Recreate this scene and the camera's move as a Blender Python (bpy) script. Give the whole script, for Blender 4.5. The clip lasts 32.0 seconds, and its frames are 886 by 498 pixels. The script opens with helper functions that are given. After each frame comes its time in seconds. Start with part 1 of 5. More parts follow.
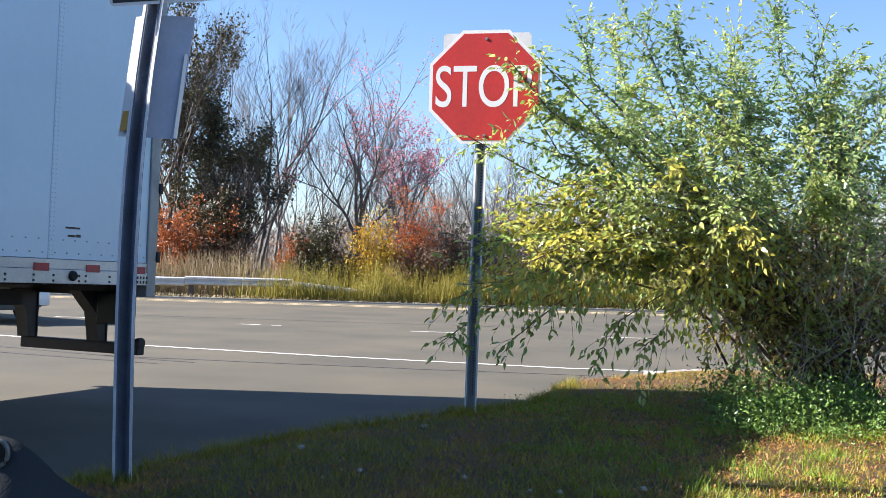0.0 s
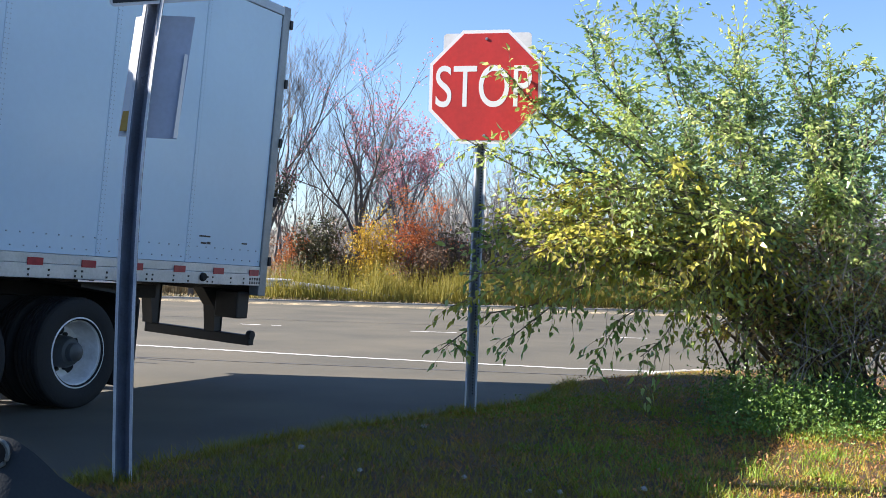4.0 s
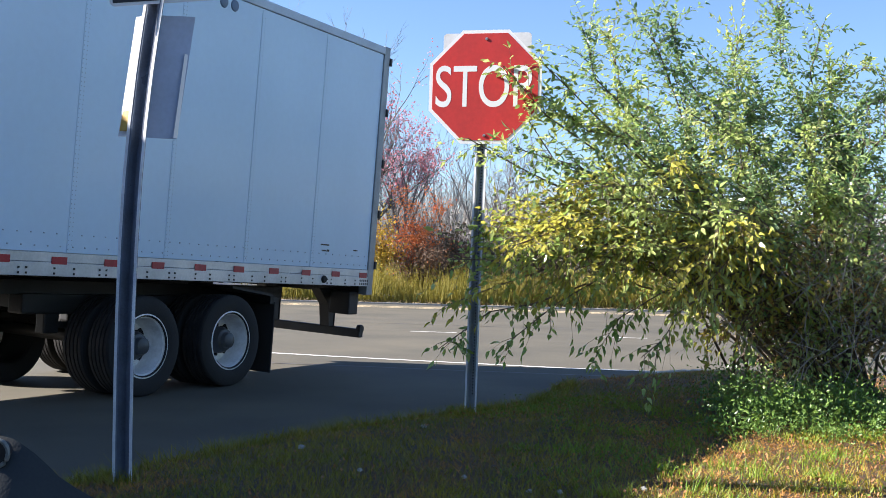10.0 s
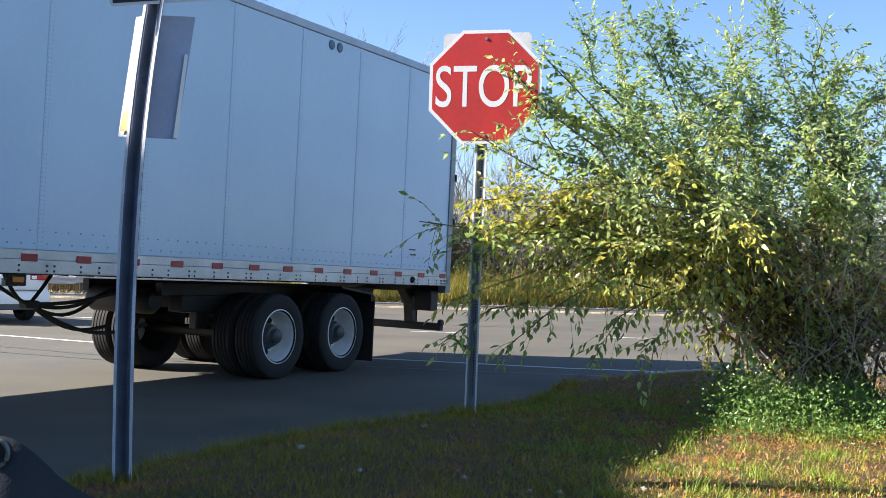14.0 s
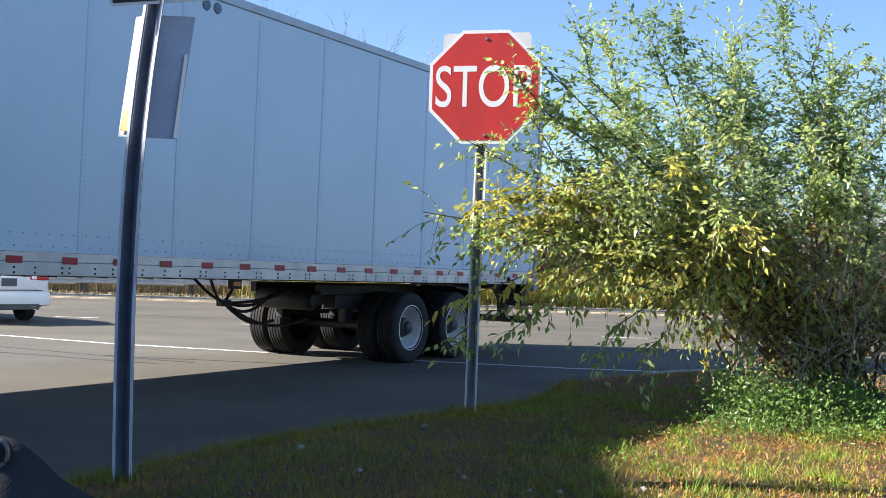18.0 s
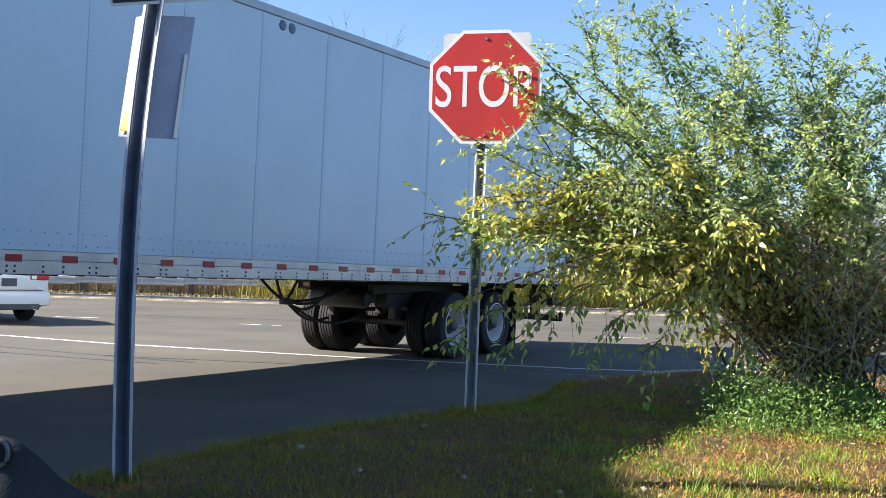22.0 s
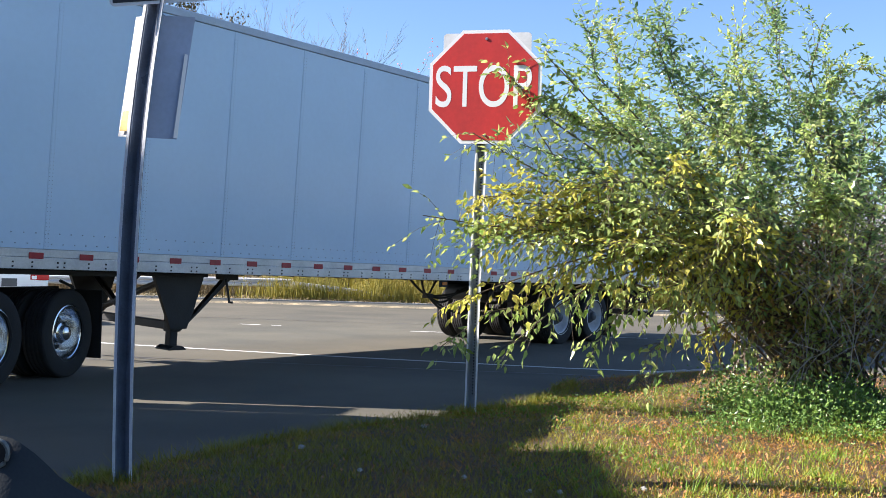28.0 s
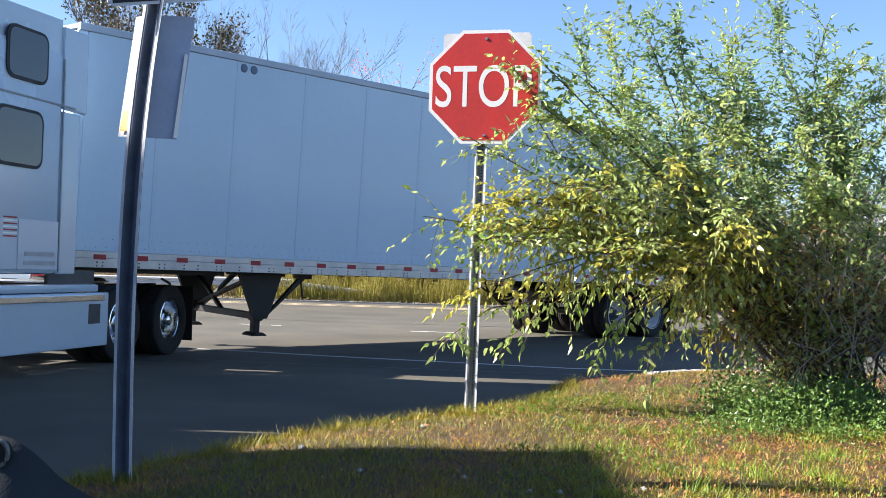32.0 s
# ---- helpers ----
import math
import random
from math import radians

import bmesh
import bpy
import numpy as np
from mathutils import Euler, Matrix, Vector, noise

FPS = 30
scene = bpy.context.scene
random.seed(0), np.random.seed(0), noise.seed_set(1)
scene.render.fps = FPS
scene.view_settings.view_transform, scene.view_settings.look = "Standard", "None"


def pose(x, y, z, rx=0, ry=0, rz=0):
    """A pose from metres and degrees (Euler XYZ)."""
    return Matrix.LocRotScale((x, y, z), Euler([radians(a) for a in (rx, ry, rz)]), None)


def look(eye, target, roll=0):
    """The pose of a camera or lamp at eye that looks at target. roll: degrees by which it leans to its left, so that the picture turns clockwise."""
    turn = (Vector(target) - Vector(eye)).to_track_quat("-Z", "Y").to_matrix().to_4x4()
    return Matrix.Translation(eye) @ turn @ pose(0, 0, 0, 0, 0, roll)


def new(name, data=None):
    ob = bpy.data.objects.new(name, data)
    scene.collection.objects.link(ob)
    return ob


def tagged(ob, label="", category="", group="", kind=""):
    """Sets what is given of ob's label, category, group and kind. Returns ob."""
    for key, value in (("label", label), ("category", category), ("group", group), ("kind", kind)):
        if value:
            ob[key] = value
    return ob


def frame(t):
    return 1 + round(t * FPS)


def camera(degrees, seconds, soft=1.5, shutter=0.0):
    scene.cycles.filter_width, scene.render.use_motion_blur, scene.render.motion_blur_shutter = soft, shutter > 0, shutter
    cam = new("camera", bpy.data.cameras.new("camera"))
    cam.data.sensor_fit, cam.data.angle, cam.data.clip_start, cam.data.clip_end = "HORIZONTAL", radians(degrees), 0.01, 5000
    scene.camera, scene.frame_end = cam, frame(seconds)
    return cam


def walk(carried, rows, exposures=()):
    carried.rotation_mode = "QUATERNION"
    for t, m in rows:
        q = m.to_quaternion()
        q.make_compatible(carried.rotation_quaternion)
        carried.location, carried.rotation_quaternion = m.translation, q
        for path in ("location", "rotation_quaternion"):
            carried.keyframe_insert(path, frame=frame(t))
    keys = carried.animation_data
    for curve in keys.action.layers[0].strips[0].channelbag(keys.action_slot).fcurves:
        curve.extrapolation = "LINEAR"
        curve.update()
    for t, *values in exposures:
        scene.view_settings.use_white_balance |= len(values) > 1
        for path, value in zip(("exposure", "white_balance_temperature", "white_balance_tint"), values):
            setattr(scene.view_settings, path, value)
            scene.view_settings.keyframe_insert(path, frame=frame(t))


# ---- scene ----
# a dashcam in a parked car watches a lorry back out over a side road
cam = camera(43.95, 32.0, soft=0.35)
EYE_H = 1.326
HOLD = look((0, 0, EYE_H), (0, 10, EYE_H + 10 * math.tan(0.0172)), 1.713)
walk(cam, [(0, HOLD), (32.0, HOLD)], ((0, 1.93, 5750, 15), (32.0, 1.93, 5750, 15)))

# ---- sky, sun, exposure ----
SUN = Vector((-1.56, 0.05, 1.0)).normalized()
world = bpy.data.worlds.new("sky")
world.use_nodes = True
scene.world = world
wn = world.node_tree.nodes
sky = wn.new("ShaderNodeTexSky")
sky.sky_type = "NISHITA"
sky.sun_disc = False
sky.sun_elevation = math.asin(SUN.z)
sky.sun_rotation = math.atan2(SUN.x, SUN.y)
sky.air_density, sky.dust_density, sky.ozone_density = 1.0, 0.3, 3.0
world.node_tree.links.new(sky.outputs[0], wn["Background"].inputs[0])
wn["Background"].inputs[1].default_value = 0.051
sun_data = bpy.data.lights.new("sun", "SUN")
sun_data.energy, sun_data.angle, sun_data.color = 5.0, radians(0.5), (1.0, 0.89, 0.72)
sun_ob = new("sun", sun_data)
sun_ob.matrix_world = look((0, 0, 30), Vector((0, 0, 30)) - SUN)


# ---- mesh builder ----
class Geo:
    """Vertices and faces of one mesh."""

    def __init__(self):
        self.v, self.f = [], []

    def add(self, vs, fs):
        n = len(self.v)
        self.v += [tuple(p) for p in vs]
        self.f += [tuple(i + n for i in q) for q in fs]
        return self

    def box(self, lo, hi, b=0.0, m=None):
        """A box from corner to corner; b: bevel of its edges."""
        x0, y0, z0 = lo
        x1, y1, z1 = hi
        if b <= 0:
            vs = [(x, y, z) for z in (z0, z1) for x, y in ((x0, y0), (x1, y0), (x1, y1), (x0, y1))]
            fs = [(3, 2, 1, 0), (4, 5, 6, 7), (0, 1, 5, 4), (1, 2, 6, 5), (2, 3, 7, 6), (3, 0, 4, 7)]
        else:
            bm = bmesh.new()
            bmesh.ops.create_cube(bm, size=1)
            for p in bm.verts:
                p.co = Vector(((x0 + x1) / 2 + p.co.x * (x1 - x0), (y0 + y1) / 2 + p.co.y * (y1 - y0), (z0 + z1) / 2 + p.co.z * (z1 - z0)))
            bmesh.ops.bevel(bm, geom=bm.edges[:], offset=b, segments=2, affect="EDGES", profile=0.6)
            bm.verts.index_update()
            vs = [p.co.copy() for p in bm.verts]
            fs = [[p.index for p in q.verts] for q in bm.faces]
            bm.free()
        if m is not None:
            vs = [m @ Vector(p) for p in vs]
        return self.add(vs, fs)

    def tube(self, pts, rad, n=6, caps=True):
        """A round tube along points with radii."""
        pts = [Vector(p) for p in pts]
        if not hasattr(rad, "__len__"):
            rad = [rad] * len(pts)
        vs, fs = [], []
        up = Vector((0.3, 0.2, 1)).normalized()
        for i, p in enumerate(pts):
            d = (pts[min(i + 1, len(pts) - 1)] - pts[max(i - 1, 0)]).normalized()
            a = d.cross(up if abs(d.dot(up)) < 0.95 else Vector((1, 0, 0))).normalized()
            c = d.cross(a)
            for k in range(n):
                w = 2 * math.pi * k / n
                vs.append(p + (a * math.cos(w) + c * math.sin(w)) * rad[i])
        for i in range(len(pts) - 1):
            for k in range(n):
                k2 = (k + 1) % n
                fs.append((i * n + k, i * n + k2, i * n + n + k2, i * n + n + k))
        if caps:
            fs.append(tuple(range(n))[::-1])
            fs.append(tuple((len(pts) - 1) * n + k for k in range(n)))
        return self.add(vs, fs)

    def lathe(self, prof, n=32, axis="y", at=(0, 0, 0)):
        """A profile of (radius, height) turned about an axis."""
        vs, fs = [], []
        for r, h in prof:
            for k in range(n):
                w = 2 * math.pi * k / n
                c, s = r * math.cos(w), r * math.sin(w)
                p = {"y": (c, h, s), "z": (c, s, h), "x": (h, c, s)}[axis]
                vs.append((p[0] + at[0], p[1] + at[1], p[2] + at[2]))
        for i in range(len(prof) - 1):
            for k in range(n):
                k2 = (k + 1) % n
                fs.append((i * n + k, i * n + k2, i * n + n + k2, i * n + n + k))
        return self.add(vs, fs)

    def prism(self, outline, thick, m=None):
        """An outline in the xz plane, given depth along y."""
        n = len(outline)
        vs = [(x, 0, z) for x, z in outline] + [(x, thick, z) for x, z in outline]
        fs = [tuple(range(n)), tuple(range(2 * n - 1, n - 1, -1))]
        fs += [(i, i + n, (i + 1) % n + n, (i + 1) % n) for i in range(n)]
        if m is not None:
            vs = [m @ Vector(p) for p in vs]
        return self.add(vs, fs)

    def quads(self, arr):
        """An array of n faces x corners x 3."""
        n = len(self.v)
        flat = arr.reshape(-1, 3)
        self.v += flat.tolist()
        self.f += (np.arange(len(flat)).reshape(-1, arr.shape[1]) + n).tolist()
        return self

    def mesh(self, name, material, smooth=False, sharp=35):
        me = bpy.data.meshes.new(name)
        me.from_pydata(self.v, [], self.f)
        me.materials.append(material)
        if smooth:
            me.polygons.foreach_set("use_smooth", [True] * len(me.polygons))
            me.set_sharp_from_angle(angle=radians(sharp))
        me.update()
        return me


def fix_normals(me):
    bm = bmesh.new()
    bm.from_mesh(me)
    bmesh.ops.recalc_face_normals(bm, faces=bm.faces[:])
    bm.to_mesh(me)
    bm.free()


def part(name, geo, material, parent=None, label="", smooth=False, m=None, loose=False):
    """One mesh object under a thing or under a part."""
    me = geo.mesh(name, material, smooth)
    if not loose:
        fix_normals(me)
    ob = new(name, me)
    if parent is not None:
        ob.parent = parent
    if m is not None:
        ob.matrix_basis = m
    if label:
        tagged(ob, label)
    return ob


def thing(name, label, category, group="", m=None, kind=""):
    ob = new(name)
    ob.empty_display_size = 0.2
    if m is not None:
        ob.matrix_basis = m
    return tagged(ob, label, category, group, kind)


# ---- materials ----
def mat(name, col, rough=0.6, metal=0.0, col2=None, var=0.25, scale=6.0, fine=60.0, bump=0.15, dist=0.01, island=0.0, coat=0.0, spec=0.5, trans=0.0, space="Object"):
    """A surface of two colours mixed by coarse and fine noise, with relief."""
    m = bpy.data.materials.new(name)
    m.use_nodes = True
    nt = m.node_tree
    nd, ln = nt.nodes, nt.links
    p = nd["Principled BSDF"]
    p.inputs["Roughness"].default_value = rough
    p.inputs["Metallic"].default_value = metal
    p.inputs["Coat Weight"].default_value = coat
    p.inputs["Specular IOR Level"].default_value = spec
    if col2 is None:
        col2 = [c * (1 - var) for c in col]
    tc = nd.new("ShaderNodeTexCoord")
    n1, n2 = nd.new("ShaderNodeTexNoise"), nd.new("ShaderNodeTexNoise")
    n1.inputs["Scale"].default_value, n1.inputs["Detail"].default_value = scale, 5
    n2.inputs["Scale"].default_value, n2.inputs["Detail"].default_value = fine, 3
    for n in (n1, n2):
        ln.new(tc.outputs[space], n.inputs["Vector"])
    mx = nd.new("ShaderNodeMath")
    mx.operation = "MULTIPLY_ADD"
    ln.new(n2.outputs["Fac"], mx.inputs[0])
    mx.inputs[1].default_value = 0.5
    ln.new(n1.outputs["Fac"], mx.inputs[2])
    rp = nd.new("ShaderNodeMapRange")
    rp.inputs["From Min"].default_value, rp.inputs["From Max"].default_value = 0.5, 1.0
    ln.new(mx.outputs[0], rp.inputs["Value"])
    fac = rp.outputs[0]
    if island:
        g = nd.new("ShaderNodeNewGeometry")
        a = nd.new("ShaderNodeMix")
        a.inputs["Factor"].default_value = island
        ln.new(fac, a.inputs["A"])
        ln.new(g.outputs["Random Per Island"], a.inputs["B"])
        fac = a.outputs["Result"]
    mc = nd.new("ShaderNodeMix")
    mc.data_type = "RGBA"
    mc.inputs["A"].default_value = (*col, 1)
    mc.inputs["B"].default_value = (*col2, 1)
    ln.new(fac, mc.inputs["Factor"])
    ln.new(mc.outputs["Result"], p.inputs["Base Color"])
    rr = nd.new("ShaderNodeMapRange")
    rr.inputs["To Min"].default_value, rr.inputs["To Max"].default_value = max(0.02, rough - 0.12), min(1, rough + 0.12)
    ln.new(n1.outputs["Fac"], rr.inputs["Value"])
    ln.new(rr.outputs[0], p.inputs["Roughness"])
    if bump:
        b = nd.new("ShaderNodeBump")
        b.inputs["Strength"].default_value, b.inputs["Distance"].default_value = bump, dist
        ln.new(n2.outputs["Fac"], b.inputs["Height"])
        ln.new(b.outputs[0], p.inputs["Normal"])
    if trans:
        t = nd.new("ShaderNodeBsdfTranslucent")
        ln.new(mc.outputs["Result"], t.inputs["Color"])
        s = nd.new("ShaderNodeMixShader")
        s.inputs[0].default_value = trans
        ln.new(p.outputs[0], s.inputs[1])
        ln.new(t.outputs[0], s.inputs[2])
        ln.new(s.outputs[0], nd["Material Output"].inputs[0])
    return m


M = {}
M["asphalt"] = mat("asphalt", (0.096, 0.083, 0.055), 0.85, col2=(0.046, 0.043, 0.031), scale=0.45, fine=90, bump=0.5, dist=0.004)
M["line"] = mat("road_paint_white", (0.72, 0.71, 0.67), 0.7, col2=(0.42, 0.40, 0.37), scale=2.5, fine=40)
M["yellow_line"] = mat("road_paint_yellow", (0.74, 0.58, 0.34), 0.7, col2=(0.48, 0.39, 0.25), scale=2, fine=40)
M["concrete"] = mat("kerb_concrete", (0.42, 0.40, 0.36), 0.85, col2=(0.26, 0.24, 0.21), scale=3, fine=50, bump=0.3)
M["soil"] = mat("verge_soil", (0.022, 0.018, 0.007), 0.95, col2=(0.085, 0.042, 0.012), scale=2.0, fine=30, bump=0.6, dist=0.03)
M["far_soil"] = mat("far_ground", (0.095, 0.085, 0.045), 0.95, col2=(0.055, 0.06, 0.03), scale=0.3, fine=6, bump=0.4, dist=0.05)
# white trailer paint, with the blue of skylight put into its colour
M["trailer_white"] = mat("skylit_trailer_paint", (0.52, 0.67, 0.82), 0.38, var=0.08, scale=0.9, fine=14, bump=0.05, coat=0.2)
M["alu"] = mat("aluminium_rail", (0.62, 0.63, 0.64), 0.42, metal=0.35, var=0.3, scale=3, fine=50, bump=0.1)
M["red_tape"] = mat("red_reflector", (0.36, 0.012, 0.03), 0.35, var=0.3, scale=20, fine=90)
M["chassis"] = mat("chassis_black", (0.007, 0.007, 0.008), 0.6, var=0.4, scale=4, fine=50, bump=0.2)
M["rubber"] = mat("tyre_rubber", (0.009, 0.009, 0.009), 0.85, col2=(0.018, 0.017, 0.016), scale=5, fine=60, bump=0.3)
M["tread"] = mat("dusty_tread", (0.015, 0.014, 0.013), 0.9, col2=(0.008, 0.007, 0.007), scale=5, fine=60, bump=0.3)
M["rim"] = mat("rim_white_steel", (0.82, 0.82, 0.82), 0.45, col2=(0.58, 0.57, 0.55), scale=7, fine=40, bump=0.1)
M["chrome"] = mat("polished_alloy", (0.75, 0.75, 0.75), 0.18, metal=1.0, var=0.15, scale=6, fine=40, bump=0.02)
M["dark_hole"] = mat("dark_gap", (0.012, 0.012, 0.012), 0.8, var=0.2)
# white cab paint, tinted blue for the skylight on it
M["cab"] = mat("skylit_cab_paint", (0.50, 0.60, 0.70), 0.25, var=0.06, scale=1.2, fine=20, bump=0.02, coat=0.5)
M["cab_grey"] = mat("cab_plastic", (0.06, 0.065, 0.07), 0.5, var=0.3, scale=6, fine=60)
M["cab_seam"] = mat("cab_seam", (0.30, 0.32, 0.34), 0.5, var=0.2)
M["glass"] = mat("dark_window_glass", (0.012, 0.014, 0.016), 0.06, var=0.2, scale=2, bump=0.0, spec=0.8)
M["seal"] = mat("window_seal", (0.02, 0.02, 0.022), 0.6, var=0.2)
M["amber"] = mat("amber_lens", (0.60, 0.19, 0.03), 0.25, var=0.2, scale=20)
M["red_lens"] = mat("red_lens", (0.45, 0.02, 0.02), 0.2, var=0.2, scale=20)
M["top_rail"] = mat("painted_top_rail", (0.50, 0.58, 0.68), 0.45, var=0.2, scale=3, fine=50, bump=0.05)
M["steel"] = mat("galvanised_steel", (0.50, 0.51, 0.52), 0.35, metal=0.8, var=0.35, scale=9, fine=60, bump=0.15)
# pale flange strips and dark channel: sun and shade put into the colours
M["edge_steel"] = mat("sunlit_edge_steel", (0.80, 0.81, 0.83), 0.4, metal=0.15, var=0.3, scale=7, fine=80, bump=0.1)
M["post_shade"] = mat("shaded_post_steel", (0.17, 0.20, 0.26), 0.32, metal=0.3, var=0.4, scale=7, fine=80, bump=0.2)
M["post_zinc"] = mat("galvanised_post", (0.30, 0.33, 0.35), 0.4, metal=0.35, col2=(0.17, 0.20, 0.22), scale=6, fine=70, bump=0.15)
M["rail_zinc"] = mat("rail_zinc", (0.60, 0.60, 0.60), 0.45, metal=0.25, var=0.25, scale=3, fine=30, bump=0.05)
M["sign_red"] = mat("stop_sign_red", (0.56, 0.036, 0.028), 0.40, var=0.3, scale=2.2, fine=30, bump=0.02)
M["sign_white"] = mat("sign_white", (0.80, 0.80, 0.78), 0.45, var=0.08, scale=3, fine=40, bump=0.02)
M["sign_black"] = mat("sign_black", (0.02, 0.02, 0.022), 0.5, var=0.3)
M["sign_gold"] = mat("sign_gold", (0.60, 0.36, 0.05), 0.5, var=0.2, scale=9)
M["sign_back"] = mat("bare_sign_aluminium", (0.72, 0.72, 0.70), 0.5, metal=0.1, var=0.25, scale=4, fine=40, bump=0.05)
M["bark"] = mat("grey_bark", (0.16, 0.13, 0.11), 0.9, col2=(0.07, 0.058, 0.05), scale=3, fine=25, bump=0.6, dist=0.02)
M["grey_twig"] = mat("bare_grey_twig", (0.18, 0.165, 0.155), 0.85, col2=(0.11, 0.10, 0.095), scale=2, fine=20, bump=0.2)
M["pale_bark"] = mat("young_maple_bark", (0.20, 0.175, 0.16), 0.9, col2=(0.10, 0.085, 0.08), scale=3, fine=25, bump=0.4, dist=0.02)
M["twig"] = mat("brown_twig", (0.15, 0.11, 0.075), 0.85, col2=(0.08, 0.06, 0.045), scale=5, fine=40, bump=0.2)
M["pale_twig"] = mat("pale_grey_twig", (0.46, 0.42, 0.37), 0.8, col2=(0.28, 0.25, 0.22), scale=2, fine=20, bump=0.2)
M["leaf"] = mat("elm_leaf", (0.19, 0.32, 0.045), 0.20, col2=(0.64, 0.67, 0.26), scale=1.4, fine=9, bump=0, island=0.62, trans=0.45)
M["leaf_top"] = mat("elm_leaf_upper", (0.10, 0.22, 0.065), 0.22, col2=(0.44, 0.54, 0.25), scale=1.4, fine=9, bump=0, island=0.7, trans=0.45)
M["leaf_yellow"] = mat("elm_leaf_turning", (0.62, 0.53, 0.11), 0.22, col2=(0.40, 0.43, 0.06), scale=1.6, fine=9, bump=0, island=0.65, trans=0.45)
M["leaf_dry"] = mat("elm_leaf_dry", (0.42, 0.22, 0.07), 0.4, col2=(0.36, 0.33, 0.08), scale=1.6, fine=9, bump=0, island=0.7, trans=0.35)
M["weed"] = mat("nettle_leaf", (0.05, 0.13, 0.025), 0.4, col2=(0.20, 0.30, 0.05), scale=2, fine=9, bump=0, island=0.7, trans=0.3)
M["weed_bright"] = mat("clover_leaf", (0.08, 0.18, 0.012), 0.5, col2=(0.22, 0.26, 0.02), scale=2, fine=9, bump=0, island=0.7, trans=0.35)
M["leaf_fallen"] = mat("fallen_leaf", (0.40, 0.19, 0.05), 0.6, col2=(0.22, 0.10, 0.04), scale=2, fine=9, bump=0, island=0.8, trans=0.1)
M["grass"] = mat("lawn_grass", (0.062, 0.12, 0.006), 0.6, col2=(0.40, 0.29, 0.012), scale=0.9, fine=7, bump=0, island=0.45, trans=0.15)
M["tuft"] = mat("green_tuft", (0.09, 0.24, 0.008), 0.55, col2=(0.30, 0.34, 0.014), scale=1.3, fine=7, bump=0, island=0.5, trans=0.25)
M["dry_grass"] = mat("dry_grass", (0.56, 0.30, 0.05), 0.7, col2=(0.27, 0.10, 0.02), scale=1.2, fine=8, bump=0, island=0.6, trans=0.25)
M["goldenrod"] = mat("tall_goldenrod", (0.30, 0.235, 0.025), 0.7, col2=(0.15, 0.15, 0.025), scale=0.35, fine=3, bump=0, island=0.5, trans=0.3)
M["litter"] = mat("kerb_litter", (0.30, 0.22, 0.10), 0.8, col2=(0.17, 0.12, 0.05), scale=0.8, fine=6, bump=0, island=0.6)
M["reed"] = mat("pale_dead_stalk", (0.34, 0.27, 0.15), 0.75, col2=(0.20, 0.15, 0.08), scale=0.5, fine=4, bump=0, island=0.6, trans=0.2)
M["leaf_red"] = mat("red_maple_leaf", (0.62, 0.15, 0.19), 0.5, col2=(0.72, 0.36, 0.38), scale=1, fine=5, bump=0, island=0.7, trans=0.35)
M["leaf_rust"] = mat("rust_red_leaf", (0.62, 0.13, 0.05), 0.5, col2=(0.50, 0.22, 0.05), scale=1, fine=5, bump=0, island=0.7, trans=0.35)
# sign white with bluish shade put into its colour
M["sign_shade"] = mat("shaded_sign_white", (0.42, 0.50, 0.66), 0.5, var=0.2, scale=4, fine=40, bump=0.02)
M["leaf_orange"] = mat("orange_leaf", (0.46, 0.15, 0.03), 0.5, col2=(0.24, 0.075, 0.03), scale=1, fine=5, bump=0, island=0.7, trans=0.3)
M["leaf_gold"] = mat("gold_leaf", (0.70, 0.50, 0.03), 0.5, col2=(0.50, 0.30, 0.03), scale=1, fine=5, bump=0, island=0.7, trans=0.3)
M["leaf_brown"] = mat("brown_leaf", (0.22, 0.13, 0.07), 0.6, col2=(0.09, 0.06, 0.04), scale=1, fine=5, bump=0, island=0.7, trans=0.2)
M["leaf_dark"] = mat("dark_evergreen_leaf", (0.035, 0.05, 0.018), 0.5, col2=(0.11, 0.085, 0.035), scale=0.6, fine=5, bump=0, island=0.6, trans=0.15)
M["car_white"] = mat("car_white_paint", (0.72, 0.73, 0.74), 0.22, var=0.05, scale=2, fine=20, bump=0.0, coat=0.6)
M["dash"] = mat("dashboard_plastic", (0.003, 0.006, 0.007), 0.6, col2=(0.014, 0.018, 0.018), scale=40, fine=500, bump=0.3, dist=0.0008)
M["stone"] = mat("pale_litter", (0.40, 0.38, 0.34), 0.8, var=0.3, scale=20)


